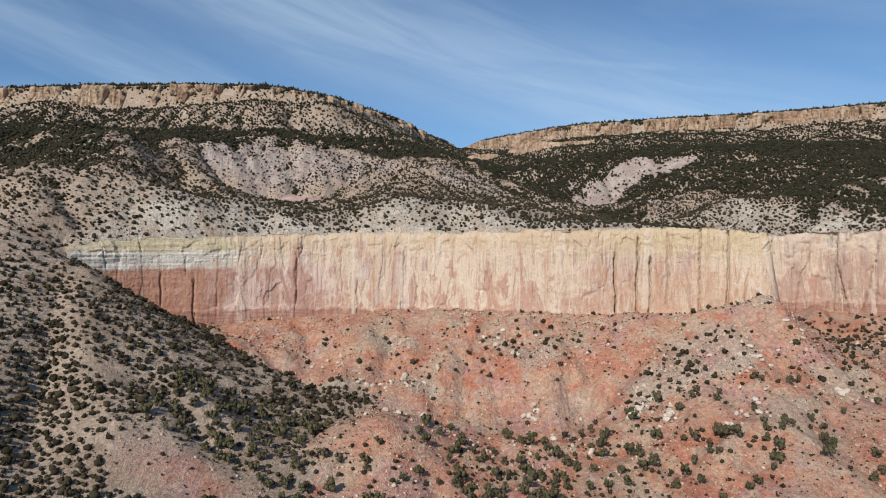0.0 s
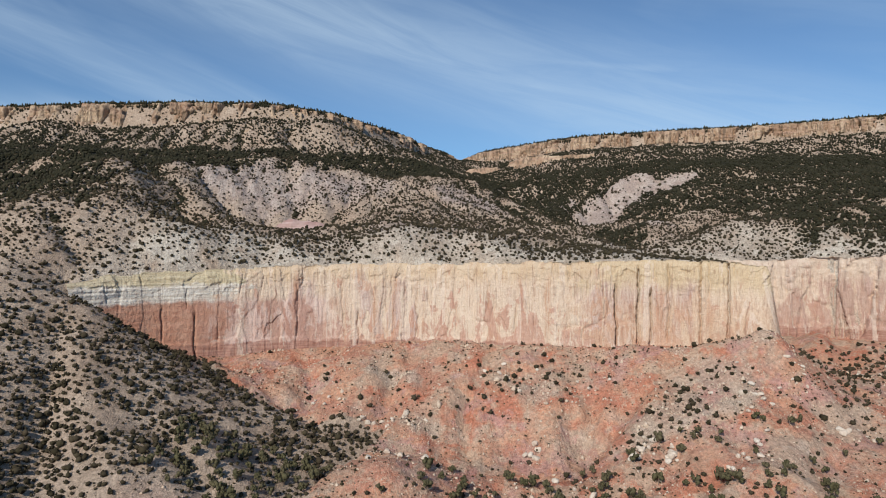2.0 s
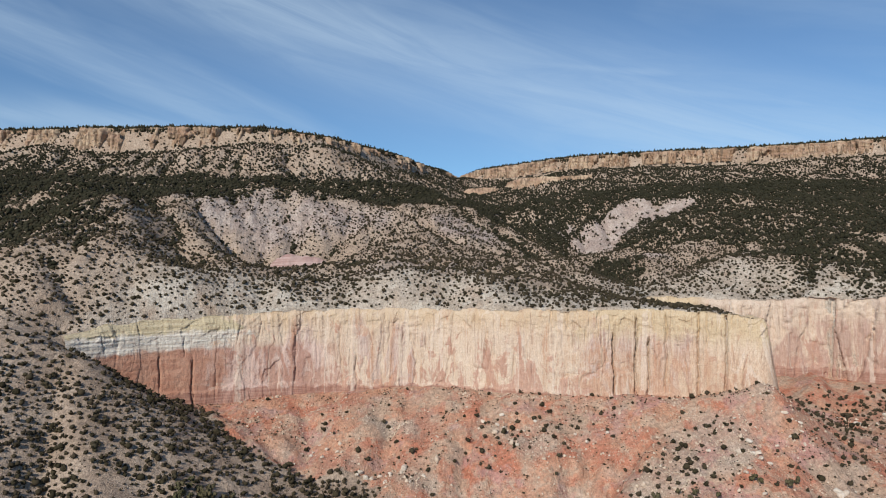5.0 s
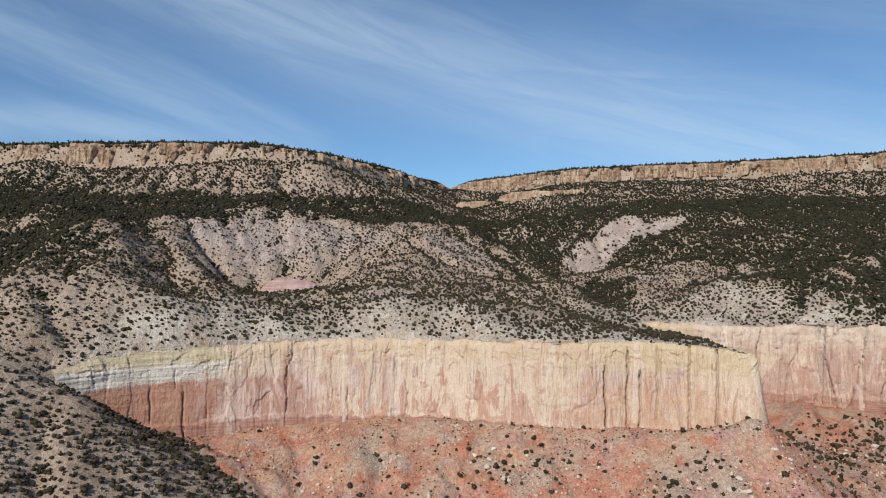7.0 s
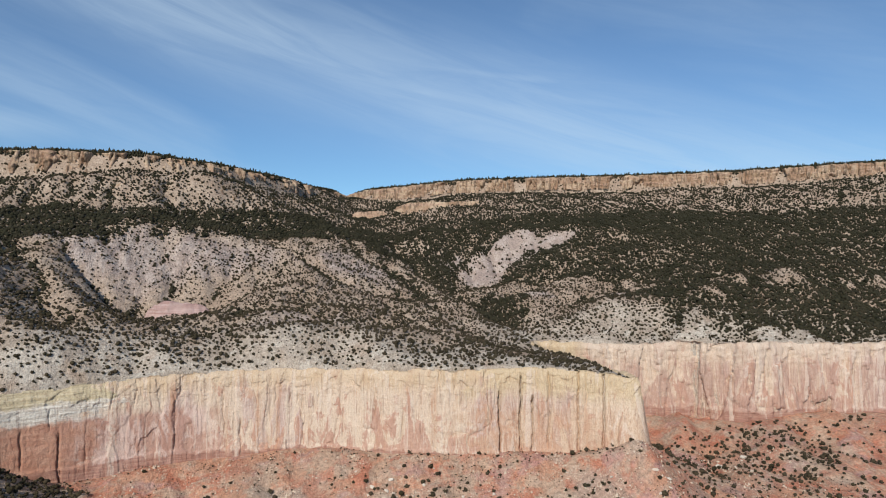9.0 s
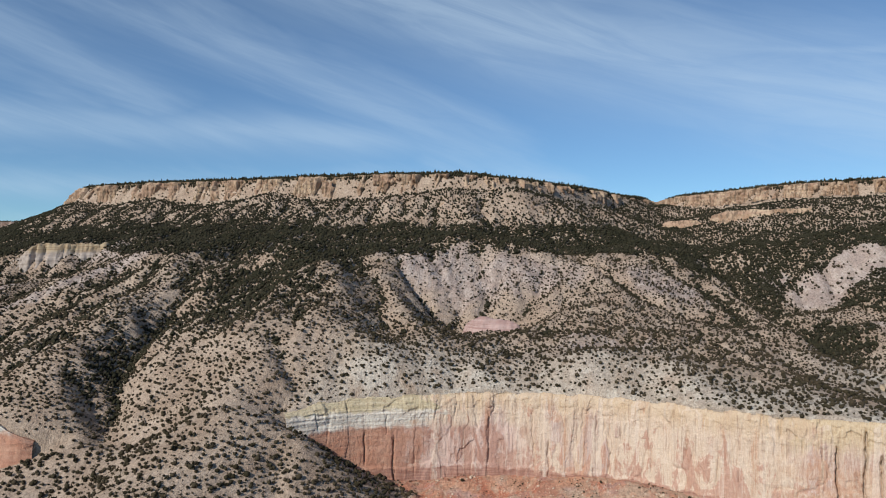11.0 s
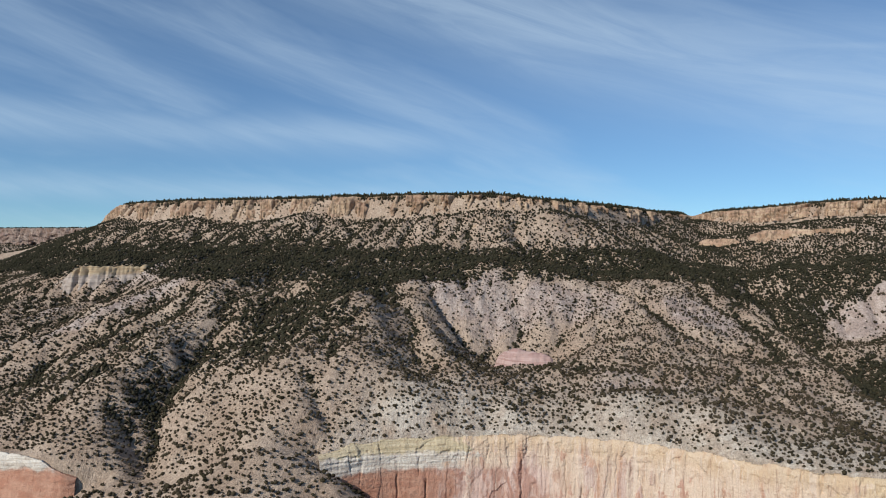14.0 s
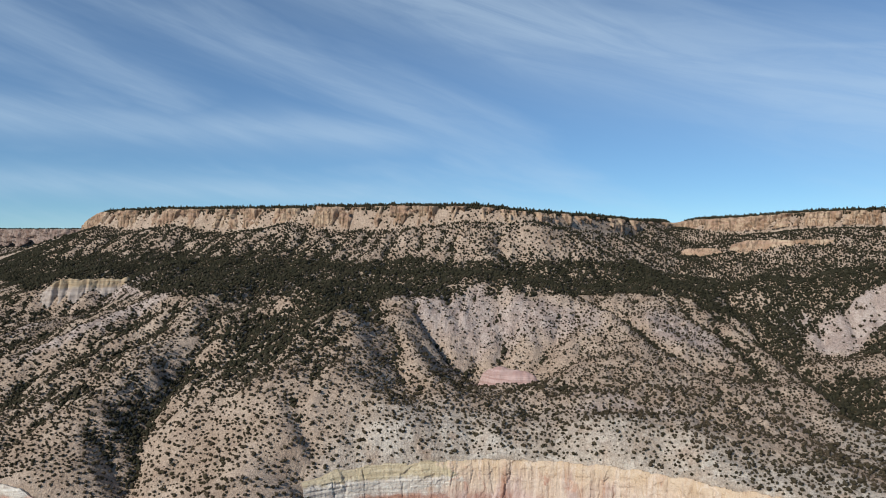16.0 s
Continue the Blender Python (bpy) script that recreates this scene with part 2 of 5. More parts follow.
STREAM = [(60, 1350, 288), (66, 1250, 270), (80, 1050, 232), (110, 930, 206), (125, 850, 182), (137, 800, 162), (110, 703, 157), (150, 720, 155), (165, 680, 149), (180, 610, 140), (40, 1600, 330)]
EAST_SLOPES = [(122, 974, 233), (214, 952, 232), (208, 863, 179), (176, 847, 164), (244, 932, 227), (347, 890, 237), (239, 899, 200), (300, 830, 204), (433, 794, 222), (466, 831, 225), (381, 806, 211),
               (340, 707, 173), (453, 747, 203), (425, 674, 190), (86, 1262, 284), (187, 1179, 290), (291, 1130, 292), (429, 1077, 288), (561, 1074, 285), (560, 640, 170), (700, 720, 215), (680, 860, 250), (560, 580, 150), (800, 600, 165)]
TALUS = [(-509, 885, 271), (-401, 840, 262), (-330, 868, 269), (-247, 899, 295), (-254, 872, 268), (-166, 900, 263), (-97, 940, 275), (-900, 930, 262), (-700, 900, 264), (-800, 800, 244), (-1000, 900, 240), (-60, 1060, 275), (-20, 1200, 290),
         (800, 880, 285), (1000, 700, 240)]
UNDER_MESA = [(-1040, 1060, 318), (-990, 1030, 322), (-800, 995, 324), (-544, 957, 324), (-330, 953, 322), (-249, 943, 322), (-162, 947, 316), (-104, 1080, 322), (-62, 1200, 326), (-8, 1330, 330), (122, 1400, 328),
              (274, 1284, 328), (609, 1135, 328), (845, 938, 328), (1150, 742, 328), (-1300, 1290, 315), (-1300, 1000, 225), (-1500, 1500, 260), (-1200, 600, 150), (-1500, 700, 160), (-2500, 1500, 190), (-2500, 2400, 260),
              (1500, 500, 200), (-3200, 2450, 300), (-4500, 1500, 220), (3000, 600, 220), (-2000, 1000, 180)]
FAR_BACK = [(-6000, 6000, 330), (0, 6000, 330), (6000, 6000, 330), (6000, 0, 200), (-6000, 0, 150), (0, 2500, 330), (2000, 2500, 330), (-1500, 3500, 300)]

# gullies cut into the slopes and spurs that stand out of them: width, then x, y, depth (minus) or height along the line
WEST_LINES = [
    (20, [(-354, 380, -4), (-368, 415, -9), (-375, 430, -10), (-394, 451, -11), (-410, 485, -12), (-420, 525, -10), (-428, 571, -7), (-438, 613, -3)]),
    (12, [(-369, 414, -3), (-391, 424, -5), (-418, 433, -5), (-445, 432, -1)]),
    (16, [(-519, 449, -3), (-512, 477, -6), (-504, 514, -8), (-503, 564, -7), (-480, 595, -3)]),
    (20, [(-628, 505, 5), (-614, 531, 8), (-595, 561, 8), (-569, 588, 8), (-554, 621, 8), (-536, 645, 7), (-500, 639, 2)]),
    (18, [(-699, 562, 4), (-696, 616, 7), (-683, 650, 6), (-650, 690, 3)]),
    (34, [(-280, 413, 2), (-284, 448, 5), (-296, 499, 6), (-309, 559, 6), (-298, 596, 4)]),
    (12, [(-384, 452, 2), (-386, 475, 5), (-391, 501, 2)]),
    (18, [(-640, 560, -2), (-655, 600, -7), (-650, 640, -6), (-600, 680, -3)])]
CENTRE_LINES = [
    (5, [(-246, 409, -6), (-238, 422, -12), (-234, 434, -6)]),
    (15, [(-252, 690, -2), (-219, 676, -7), (-195, 665, -8), (-172, 650, -5), (-150, 625, -4), (-120, 590, -4), (-95, 545, -2)]),
    (15, [(-273, 647, -2), (-231, 588, -7), (-192, 538, -7), (-169, 500, -2)]),
    (12, [(-131, 755, -2), (-142, 732, -6), (-145, 702, -4)]),
    (4, [(-224, 752, -6), (-219, 735, -11), (-214, 715, -4)]), (4, [(-208, 752, -6), (-204, 735, -10), (-201, 718, -3)]), (4, [(-194, 752, -5), (-191, 738, -8), (-190, 724, -3)]),
    (22, [(-250, 655, 2), (-222, 620, 6), (-190, 580, 5), (-160, 550, 2)]),
    (16, [(-87, 830, -2), (-55, 789, -8), (-24, 759, -10), (4, 727, -9), (34, 700, -8), (68, 692, -6), (97, 694, -3)]),
    (20, [(-8, 905, 2), (18, 868, 8), (47, 838, 9), (76, 815, 9), (98, 775, 9), (115, 725, 8), (128, 650, 6), (140, 600, 2)]),
    (16, [(-80, 790, 2), (-57, 765, 8), (-28, 726, 8), (-10, 690, 3)]),
    (14, [(-63, 535, -3), (-42, 550, -6), (-20, 560, -6), (3, 552, -4)]),
    (26, [(-30, 518, 5), (-8, 518, 6), (10, 520, 3)]),
    (22, [(88, 1000, -3), (94, 940, -8), (118, 850, -10), (131, 780, -9), (150, 700, -7), (162, 645, -5), (178, 600, -3)]),
    (20, [(-172, 650, -6), (-137, 648, -9), (-104, 654, -6)])]
EAST_LINES = [
    (20, [(185, 860, 2), (205, 900, 6), (244, 936, 8), (296, 916, 8), (347, 893, 6), (380, 870, 2)]),
    (17, [(160, 640, -3), (183, 725, -8), (222, 770, -10), (263, 790, -9), (300, 800, -4)]),
    (15, [(214, 638, -3), (245, 680, -8), (283, 690, -8), (310, 670, -4)]),
    (15, [(318, 600, -3), (330, 650, -7), (361, 730, -7), (380, 770, -3)]),
    (20, [(385, 560, -3), (418, 634, -9), (470, 700, -9), (502, 750, -4)]),
    (18, [(401, 571, 2), (464, 642, 7), (520, 700, 6), (554, 731, 3)]),
    (18, [(205, 700, 4), (220, 704, 6), (230, 712, 2)]), (22, [(275, 640, 5), (290, 642, 5)]), (20, [(318, 618, 4), (330, 622, 4)]), (20, [(365, 612, 5), (380, 622, 5)])]
LOW_LINES = [
    (4, [(-230, 415, -4), (-222, 424, -7), (-204, 441, -6), (-170, 460, -6), (-150, 470, -2)]),
    (12, [(-226, 404, -2), (-217, 387, -5), (-196, 345, -6), (-182, 313, -6), (-168, 281, -5), (-155, 255, -2)]),
    (10, [(-155, 339, -1), (-134, 325, -4), (-112, 301, -5), (-96, 290, -4), (-82, 283, -2)]),
    (14, [(-200, 368, 2), (-167, 325, 4), (-135, 282, 4), (-120, 262, 2)]),
    (12, [(-125, 336, 3), (-97, 309, 4), (-82, 300, 2)]),
    (9, [(262, 550, -3), (256, 522, -8), (245, 492, -9), (240, 462, -6)]), (9, [(330, 516, -3), (318, 490, -8), (300, 465, -7)]), (9, [(372, 510, -3), (366, 480, -8), (352, 450, -5)]),
    (10, [(290, 543, 4), (282, 516, 8), (272, 490, 5)]), (10, [(350, 503, 3), (345, 480, 8), (334, 455, 5)]), (10, [(402, 505, 4), (394, 480, 8), (382, 450, 5)]), (10, [(226, 535, 4), (222, 505, 7), (216, 475, 4)]),
    (14, [(300, 515, -4), (280, 480, -8), (262, 440, -7), (240, 400, -4)]), (12, [(200, 440, 4), (196, 405, 5), (190, 380, 3)]),
    (9, [(62, 349, -1), (77, 366, -4), (96, 378, -4), (104, 395, -1)]), (8, [(115, 308, -2), (132, 318, -4), (152, 340, -2)]),
    (9, [(178, 325, -2), (173, 296, -4), (178, 270, -2)]), (16, [(150, 300, 4), (148, 284, 6), (146, 268, 4)]),
    (12, [(-30, 345, 3), (-22, 312, 5), (-22, 295, 2)]), (10, [(10, 420, -2), (14, 395, -4), (8, 370, -2)]), (10, [(-40, 440, -2), (-34, 410, -3), (-36, 385, -3)])]

low_base = Relief(FOOT, RED_SLOPE, VALLEY, WEST_HILL)
mid_base = Relief(RIMLAND, APRON, BADLANDS, WEST_GULLIES, STREAM, EAST_SLOPES, TALUS, UNDER_MESA, FAR_BACK)


def carved(x, y, lines):
    x, y = np.asarray(x, float), np.asarray(y, float)
    out = np.zeros(x.shape)
    for width, line in lines:
        dist, amount = away(x, y, curve_line(line, 6.0)[0], width * 1.6)
        out = out + amount * np.clip(1 - dist / (1.6 * width), 0, 1) ** 1.5
    return out


def low_land(x, y):
    return low_base(x, y) + carved(x, y, LOW_LINES)


def mid_land(x, y):
    return mid_base(x, y) + 1.6 * carved(x, y, WEST_LINES) + 1.35 * carved(x, y, CENTRE_LINES) + carved(x, y, EAST_LINES)


rim_line = curve_line(RIM, 7.0)[0]
west_line, east_line, far_line = (curve_line(m, g)[0] for m, g in ((MESA_WEST, 22.0), (MESA_EAST, 22.0), (FAR_MESA, 80.0)))
RIM_AREA = list(map(tuple, rim_line[:, :2])) + [(9000, 300), (9000, 9000), (-9000, 9000), (-9000, 250)]
WEST_AREA = list(map(tuple, west_line)) + [(40, 9000), (-1900, 9000)]
EAST_AREA = list(map(tuple, east_line)) + [(9000, 600), (9000, 9000), (40, 9000)]
FAR_AREA = list(map(tuple, far_line)) + [(-2300, 9000), (-9000, 9000), (-9000, 2300)]
PLATEAU = 346.5


def wear(x0, x1, y0, y1, cell, base, rough, rounds, bite, seed):
    """Rain-cut relief: runs water down the slope again and again and lets it dig. Gives the change of height as a grid."""
    xs, ys = np.arange(x0, x1, cell), np.arange(y0, y1, cell)
    gx, gy = np.meshgrid(xs, ys)
    z0 = base(gx, gy)
    z = z0 + rough * fbm(gx, gy, 45, 5, seed, 0.6)
    h, w = z.shape
    idx = np.arange(h * w).reshape(h, w)
    for _ in range(rounds):
        best, to = np.zeros((h, w)), idx.copy()
        for dy, dx in ((0, 1), (0, -1), (1, 0), (-1, 0), (1, 1), (1, -1), (-1, 1), (-1, -1)):
            a = (slice(max(0, -dy), h - max(0, dy)), slice(max(0, -dx), w - max(0, dx)))
            b = (slice(max(0, dy), h - max(0, -dy)), slice(max(0, dx), w - max(0, -dx)))
            fall = (z[a] - z[b]) / (cell * math.hypot(dx, dy))
            more = fall > best[a]
            best[a] = np.where(more, fall, best[a])
            to[a] = np.where(more, idx[b], to[a])
        water = [1.0] * (h * w)
        goal = to.ravel().tolist()
        for i in np.argsort(-z, axis=None).tolist():
            g = goal[i]
            if g != i:
                water[g] += water[i]
        flow = np.array(water).reshape(h, w) * cell * cell / 16
        z = z - bite * np.minimum(np.sqrt(flow), 22) * np.minimum(best, 1.2)
        pad = np.pad(z, 1, mode="edge")
        z = z + 0.09 * (pad[:-2, 1:-1] + pad[2:, 1:-1] + pad[1:-1, :-2] + pad[1:-1, 2:] - 4 * z)
    dz = z - z0
    k = max(3, int(55 / cell))
    wide = dz.copy()
    for axis in (0, 1):
        c = np.cumsum(np.pad(wide, [(k + 1, k) if a == axis else (0, 0) for a in (0, 1)], mode="edge"), axis)
        n_ = wide.shape[axis]
        wide = (np.take(c, range(2 * k + 1, 2 * k + 1 + n_), axis) - np.take(c, range(0, n_), axis)) / (2 * k + 1)
    dz = np.clip(dz - wide, -16, 16)
    edge = np.minimum.reduce([gx - x0, x1 - cell - gx, gy - y0, y1 - cell - gy])
    return xs, ys, dz * step(0, 60, edge)


def sample(grid, x, y):
    xs, ys, v = grid
    fx, fy = np.clip((x - xs[0]) / (xs[1] - xs[0]), 0, len(xs) - 1.001), np.clip((y - ys[0]) / (ys[1] - ys[0]), 0, len(ys) - 1.001)
    i, j = fx.astype(int), fy.astype(int)
    u, t = fx - i, fy - j
    return (v[j, i] * (1 - u) + v[j, i + 1] * u) * (1 - t) + (v[j + 1, i] * (1 - u) + v[j + 1, i + 1] * u) * t


worn_mid = wear(-1050, 1000, 330, 1250, 5.0, mid_land, 7.0, 11, 0.17, 101)
worn_low = wear(-420, 620, 140, 520, 3.6, low_land, 4.5, 10, 0.20, 102)


def scar(x, y):
    return bump_at(x, y, 232, 898, 62, 27, 38) + bump_at(x, y, 292, 898, 50, 15, -22) + 0.8 * bump_at(x, y, 190, 862, 18, 16)


HILL = [(-236, 424), (-226, 428), (-205, 446), (-176, 462), (-158, 446), (-109, 406), (-72, 396), (-44, 396), (-34, 380), (-44, 350), (-62, 318), (-58, 285), (-40, 240), (-30, 100), (-20, -800), (-7000, -800), (-7000, 420)]


def land(x, y, rough=True):
    """Height of the ground, the distance behind the first rim, and the distance inside the mesa edges."""
    x, y = np.asarray(x, float), np.asarray(y, float)
    lo, mid = low_land(x, y), mid_land(x, y)
    d, rim_z = away(x, y, rim_line)
    d = np.where(inside(x, y, RIM_AREA), 1, -1) * d
    dm = np.full(np.shape(x), -1e9)
    for area, line in ((WEST_AREA, west_line), (EAST_AREA, east_line)):
        dm = np.maximum(dm, np.where(inside(x, y, area), 1, -1) * away(x, y, line)[0])
    df = np.where(inside(x, y, FAR_AREA), 1, -1) * away(x, y, far_line, 900)[0]
    if rough:
        calm = step(2, 16, np.abs(d)) * step(10, 45, -dm)
        warp = 16 * fbm(x, y, 60, 2, 9)
        spurs = ridged(x + warp, y * 0.33, 52, 3, 8) - 0.35
        rills = ridged(x + 0.4 * warp, y * 0.22, 9, 3, 5) - 0.3
        mid = mid + calm * (sample(worn_mid, x, y) + step(25, 110, d) * (3.6 * spurs + 2.9 * rills) + 1.3 * fbm(x, y, 8, 3, 2))
        soft = 1 - 0.65 * inside(x, y, HILL)
        lo = lo + soft * step(0, 16, np.abs(d)) * (sample(worn_low, x, y) + 1.9 * (ridged(x + 8 * fbm(x, y, 30, 2, 14), y * 0.3, 10, 3, 11) - 0.3) + 2.2 * (ridged(x + 14 * fbm(x, y, 50, 2, 15), y * 0.4, 30, 2, 16) - 0.3) + 0.7 * fbm(x, y, 5, 3, 12))
    gap = (1 - step(-262, -236, x)) * step(-386, -374, x)
    mid = rim_z + (mid - rim_z) * np.maximum(step(-6, 18, d), gap)
    beds = (mid + 1.2 * fbm(x, y, 40, 2, 18)) / 2.3
    ledged = mid + 2.3 * (np.floor(beds) + step(0.55, 1.0, beds - np.floor(beds)) - beds)
    mid = mid + (ledged - mid) * step(1, 4, d) * (1 - step(16, 30, d)) * (1 - gap) * (0.35 + 0.65 * step(150, 230, x))
    z = lo + (mid - lo) * (step(1.0, 5.0, d) * (1 - gap) + step(-16, 16, d) * gap)
    sag = 9.5 * step(-255, -165, x) * (1 - step(-60, 40, x)) * (1 - 0.5 * step(0, 220, dm)) - 2.5 * (1 - step(-420, -260, x)) - 5.0 * (1 - step(-850, -520, x)) - 3.5 * step(120, 300, x)
    flat = PLATEAU - sag + 1.5 * fbm(x, y, 160, 3, 21) + np.clip(dm, 0, 600) * 0.006
    brow = np.clip((dm + 15) / 22, 0, 1)
    z = z + (flat - z) * brow ** 1.2
    z = z + (388 + 4 * fbm(x, y, 400, 3, 23) - z) * step(2.0, 30.0, df)
    return z, d, np.maximum(dm, df)


# ---- materials ----
def material(name):
    m = bpy.data.materials.new(name)
    m.use_nodes = True
    n = Nodes(m.node_tree)
    bsdf = n.add("ShaderNodeBsdfPrincipled", {"Roughness": 0.95, "Specular IOR Level": 0.15})
    n.tree.links.new(bsdf.outputs[0], n.add("ShaderNodeOutputMaterial").inputs[0])
    return m, n, bsdf


def ground_material():
    m, n, bsdf = material("desert_ground")
    pos = n.add("ShaderNodeNewGeometry").outputs["Position"]
    zone = n.add("ShaderNodeVertexColor", layer_name="zone")
    ch = n.add("ShaderNodeSeparateColor", {0: zone.outputs[0]})
    coarse, fine = n.noise(pos, 0.035, 5.0, 0.6), n.noise(pos, 0.45, 4.0, 0.65)
    tan = n.mix(n.span(coarse, 0.35, 0.65), (0.46, 0.345, 0.265), (0.60, 0.475, 0.38))
    red = n.mix(n.span(n.noise(pos, 0.045, 8.0, 0.68), 0.43, 0.57), (0.63, 0.245, 0.155), (0.68, 0.365, 0.24))
    red = n.mix(n.span(n.noise(n.mapping(pos, (1, 1, 1), (5, 50, 0)), 0.03, 7.0, 0.64), 0.53, 0.59, 0.0, 0.85), red, (0.60, 0.33, 0.29))
    red = n.mix(n.span(n.noise(n.mapping(pos, (1, 1, 1), (90, 11, 0)), 0.034, 8.0, 0.68), 0.52, 0.58, 0.0, 0.8), red, (0.66, 0.48, 0.355))
    red = n.mix(n.span(n.noise(n.mapping(pos, (1, 0.35, 1), (15, 20, 0)), 0.16, 7.0, 0.7), 0.53, 0.62, 0.0, 0.75), red, (0.66, 0.48, 0.36))
    red = n.mix(n.span(n.noise(n.mapping(pos, (1, 0.3, 1)), 0.4, 5.0, 0.7), 0.54, 0.68, 0.0, 0.5), red, (0.44, 0.155, 0.09))
    pale = n.mix(n.span(coarse, 0.35, 0.65), (0.50, 0.425, 0.355), (0.65, 0.58, 0.505))
    pale = n.mix(n.span(n.noise(n.mapping(pos, (1, 1, 1), (12, 8, 0)), 0.07, 6.0, 0.65), 0.50, 0.58, 0.0, 0.85), pale, (0.74, 0.685, 0.61))
    lilac = n.mix(n.span(n.noise(pos, 0.08, 5.0, 0.6), 0.4, 0.6), (0.49, 0.39, 0.35), (0.63, 0.53, 0.485))
    col = n.mix(ch.outputs[0], tan, red)
    col = n.mix(ch.outputs[1], col, pale)
    col = n.mix(ch.outputs[2], col, lilac)
    col = n.mix(n.span(fine, 0.25, 0.7, 0.0, 0.85), n.mix(0.5, col, (0, 0, 0)), col)
    grit = n.noise(pos, 1.5, 3.0, 0.7)
    col = n.mix(n.math("MULTIPLY", n.span(grit, 0.5, 0.62, 0.0, 0.7), n.math("MULTIPLY_ADD", ch.outputs[0], -0.65, 1.0)), col, n.mix(0.7, col, (0.085, 0.07, 0.05)))
    col = n.mix(n.span(n.noise(n.mapping(pos, (1, 1, 1), (3, 77, 0)), 0.75, 3.0, 0.6), 0.56, 0.66, 0.0, 0.45), col, n.mix(0.75, col, (0.085, 0.07, 0.05)))
    stony = n.span(n.noise(n.mapping(pos, (1, 1, 1), (60, 2, 0)), 0.04, 5.0, 0.6), 0.42, 0.6)
    col = n.mix(n.math("MULTIPLY", n.span(n.noise(n.mapping(pos, (1, 1, 1), (31, 7, 0)), 1.3, 4.0, 0.75), 0.52, 0.62, 0.0, 0.75), n.math("MULTIPLY_ADD", stony, 0.75, 0.15)), col, (0.60, 0.485, 0.38))
    n.tree.links.new(col, bsdf.inputs["Base Color"])
    ribs = n.noise(n.mapping(pos, (1, 0.4, 0.4)), 0.22, 7.0, 0.68, 0.4)
    bump = n.add("ShaderNodeBump", {"Height": n.math("MULTIPLY_ADD", ribs, 3.2, n.noise(pos, 0.6, 6.0, 0.75)), "Strength": 0.85, "Distance": 1.0})
    n.tree.links.new(bump.outputs[0], bsdf.inputs["Normal"])
    return m


def cliff_material():
    m, n, bsdf = material("banded_sandstone")
    pos = n.add("ShaderNodeNewGeometry").outputs["Position"]
    axes = n.add("ShaderNodeSeparateXYZ", {0: pos})
    x, z = axes.outputs[0], axes.outputs[2]
    edge = n.math("MULTIPLY_ADD", n.noise(n.mapping(pos, (1, 1, 1.6)), 0.07, 6.0, 0.65), 130.0, n.math("SUBTRACT", x, 65.0))
    west, east = n.span(edge, -136, -146), n.span(edge, 84, 104)
    wob = n.math("MULTIPLY_ADD", n.noise(n.mapping(pos, (1, 1, 0.25)), 0.06, 6.0, 0.62), 30.0, -15.0)
    level = n.math("ADD", z, wob)
    streak = n.noise(n.mapping(pos, (1, 1, 0.09)), 0.09, 8.0, 0.64, 0.8)
    thin = n.noise(n.mapping(pos, (1, 1, 0.05)), 0.9, 6.0, 0.7, 0.8)
    hair = n.noise(n.mapping(pos, (1, 1, 0.05), (9, 4, 0)), 3.2, 3.0, 0.7)
    patch = n.noise(n.mapping(pos, (1, 1, 0.5)), 0.06, 10.0, 0.68, 1.6)
    mauve = n.noise(n.mapping(pos, (1, 1, 0.12), (40, 9, 3)), 0.035, 4.0, 0.5)
    slab = n.add("ShaderNodeSeparateColor", {0: n.add("ShaderNodeVertexColor", layer_name="slab").outputs[0]})
    salmon = n.mix(n.span(thin, 0.35, 0.65), (0.45, 0.27, 0.205), (0.53, 0.36, 0.285))
    bleach = n.mix(n.span(thin, 0.35, 0.65), (0.58, 0.455, 0.355), (0.67, 0.56, 0.455))
    lilac = n.mix(n.span(thin, 0.35, 0.65), (0.46, 0.335, 0.295), (0.60, 0.49, 0.44))
    body = n.mix(n.span(n.math("MULTIPLY_ADD", slab.outputs[1], 0.12, mauve), 0.56, 0.68), bleach, lilac)
    low = n.math("ADD", patch, n.span(level, 122, 74, -0.11, 0.05))
    low = n.math("ADD", low, n.math("MULTIPLY_ADD", slab.outputs[0], 0.16, -0.08))
    low = n.math("ADD", low, n.math("MULTIPLY_ADD", slab.outputs[1], 0.14, -0.07))
    col = n.mix(n.span(low, 0.475, 0.54), body, salmon)
    rust = n.math("MULTIPLY", n.span(streak, 0.54, 0.62), n.span(thin, 0.42, 0.6, 0.1, 0.75))
    col = n.mix(rust, col, (0.46, 0.255, 0.155))
    pale = n.math("MULTIPLY", n.span(streak, 0.46, 0.39), n.span(thin, 0.36, 0.56, 0.15, 0.85))
    col = n.mix(pale, col, (0.64, 0.545, 0.445))
    cream = n.mix(n.span(streak, 0.4, 0.6), (0.54, 0.395, 0.25), (0.60, 0.49, 0.36))
    far = n.span(x, 205, 225)
    cream = n.mix(far, cream, n.mix(n.span(streak, 0.4, 0.6), (0.52, 0.41, 0.33), (0.64, 0.54, 0.45)))
    drip = n.math("MULTIPLY_ADD", thin, 14.0, -7.0)
    col = n.mix(n.span(n.math("ADD", level, drip), 114, 129, 0.0, 0.7), col, cream)
    col = n.mix(n.math("MULTIPLY", n.math("MULTIPLY", east, n.math("SUBTRACT", 1.0, far)), n.span(n.math("ADD", n.math("ADD", z, drip), n.math("MULTIPLY", wob, 1.3)), 108, 124)), col, n.mix(n.span(thin, 0.3, 0.7), (0.52, 0.40, 0.265), (0.61, 0.505, 0.36)))
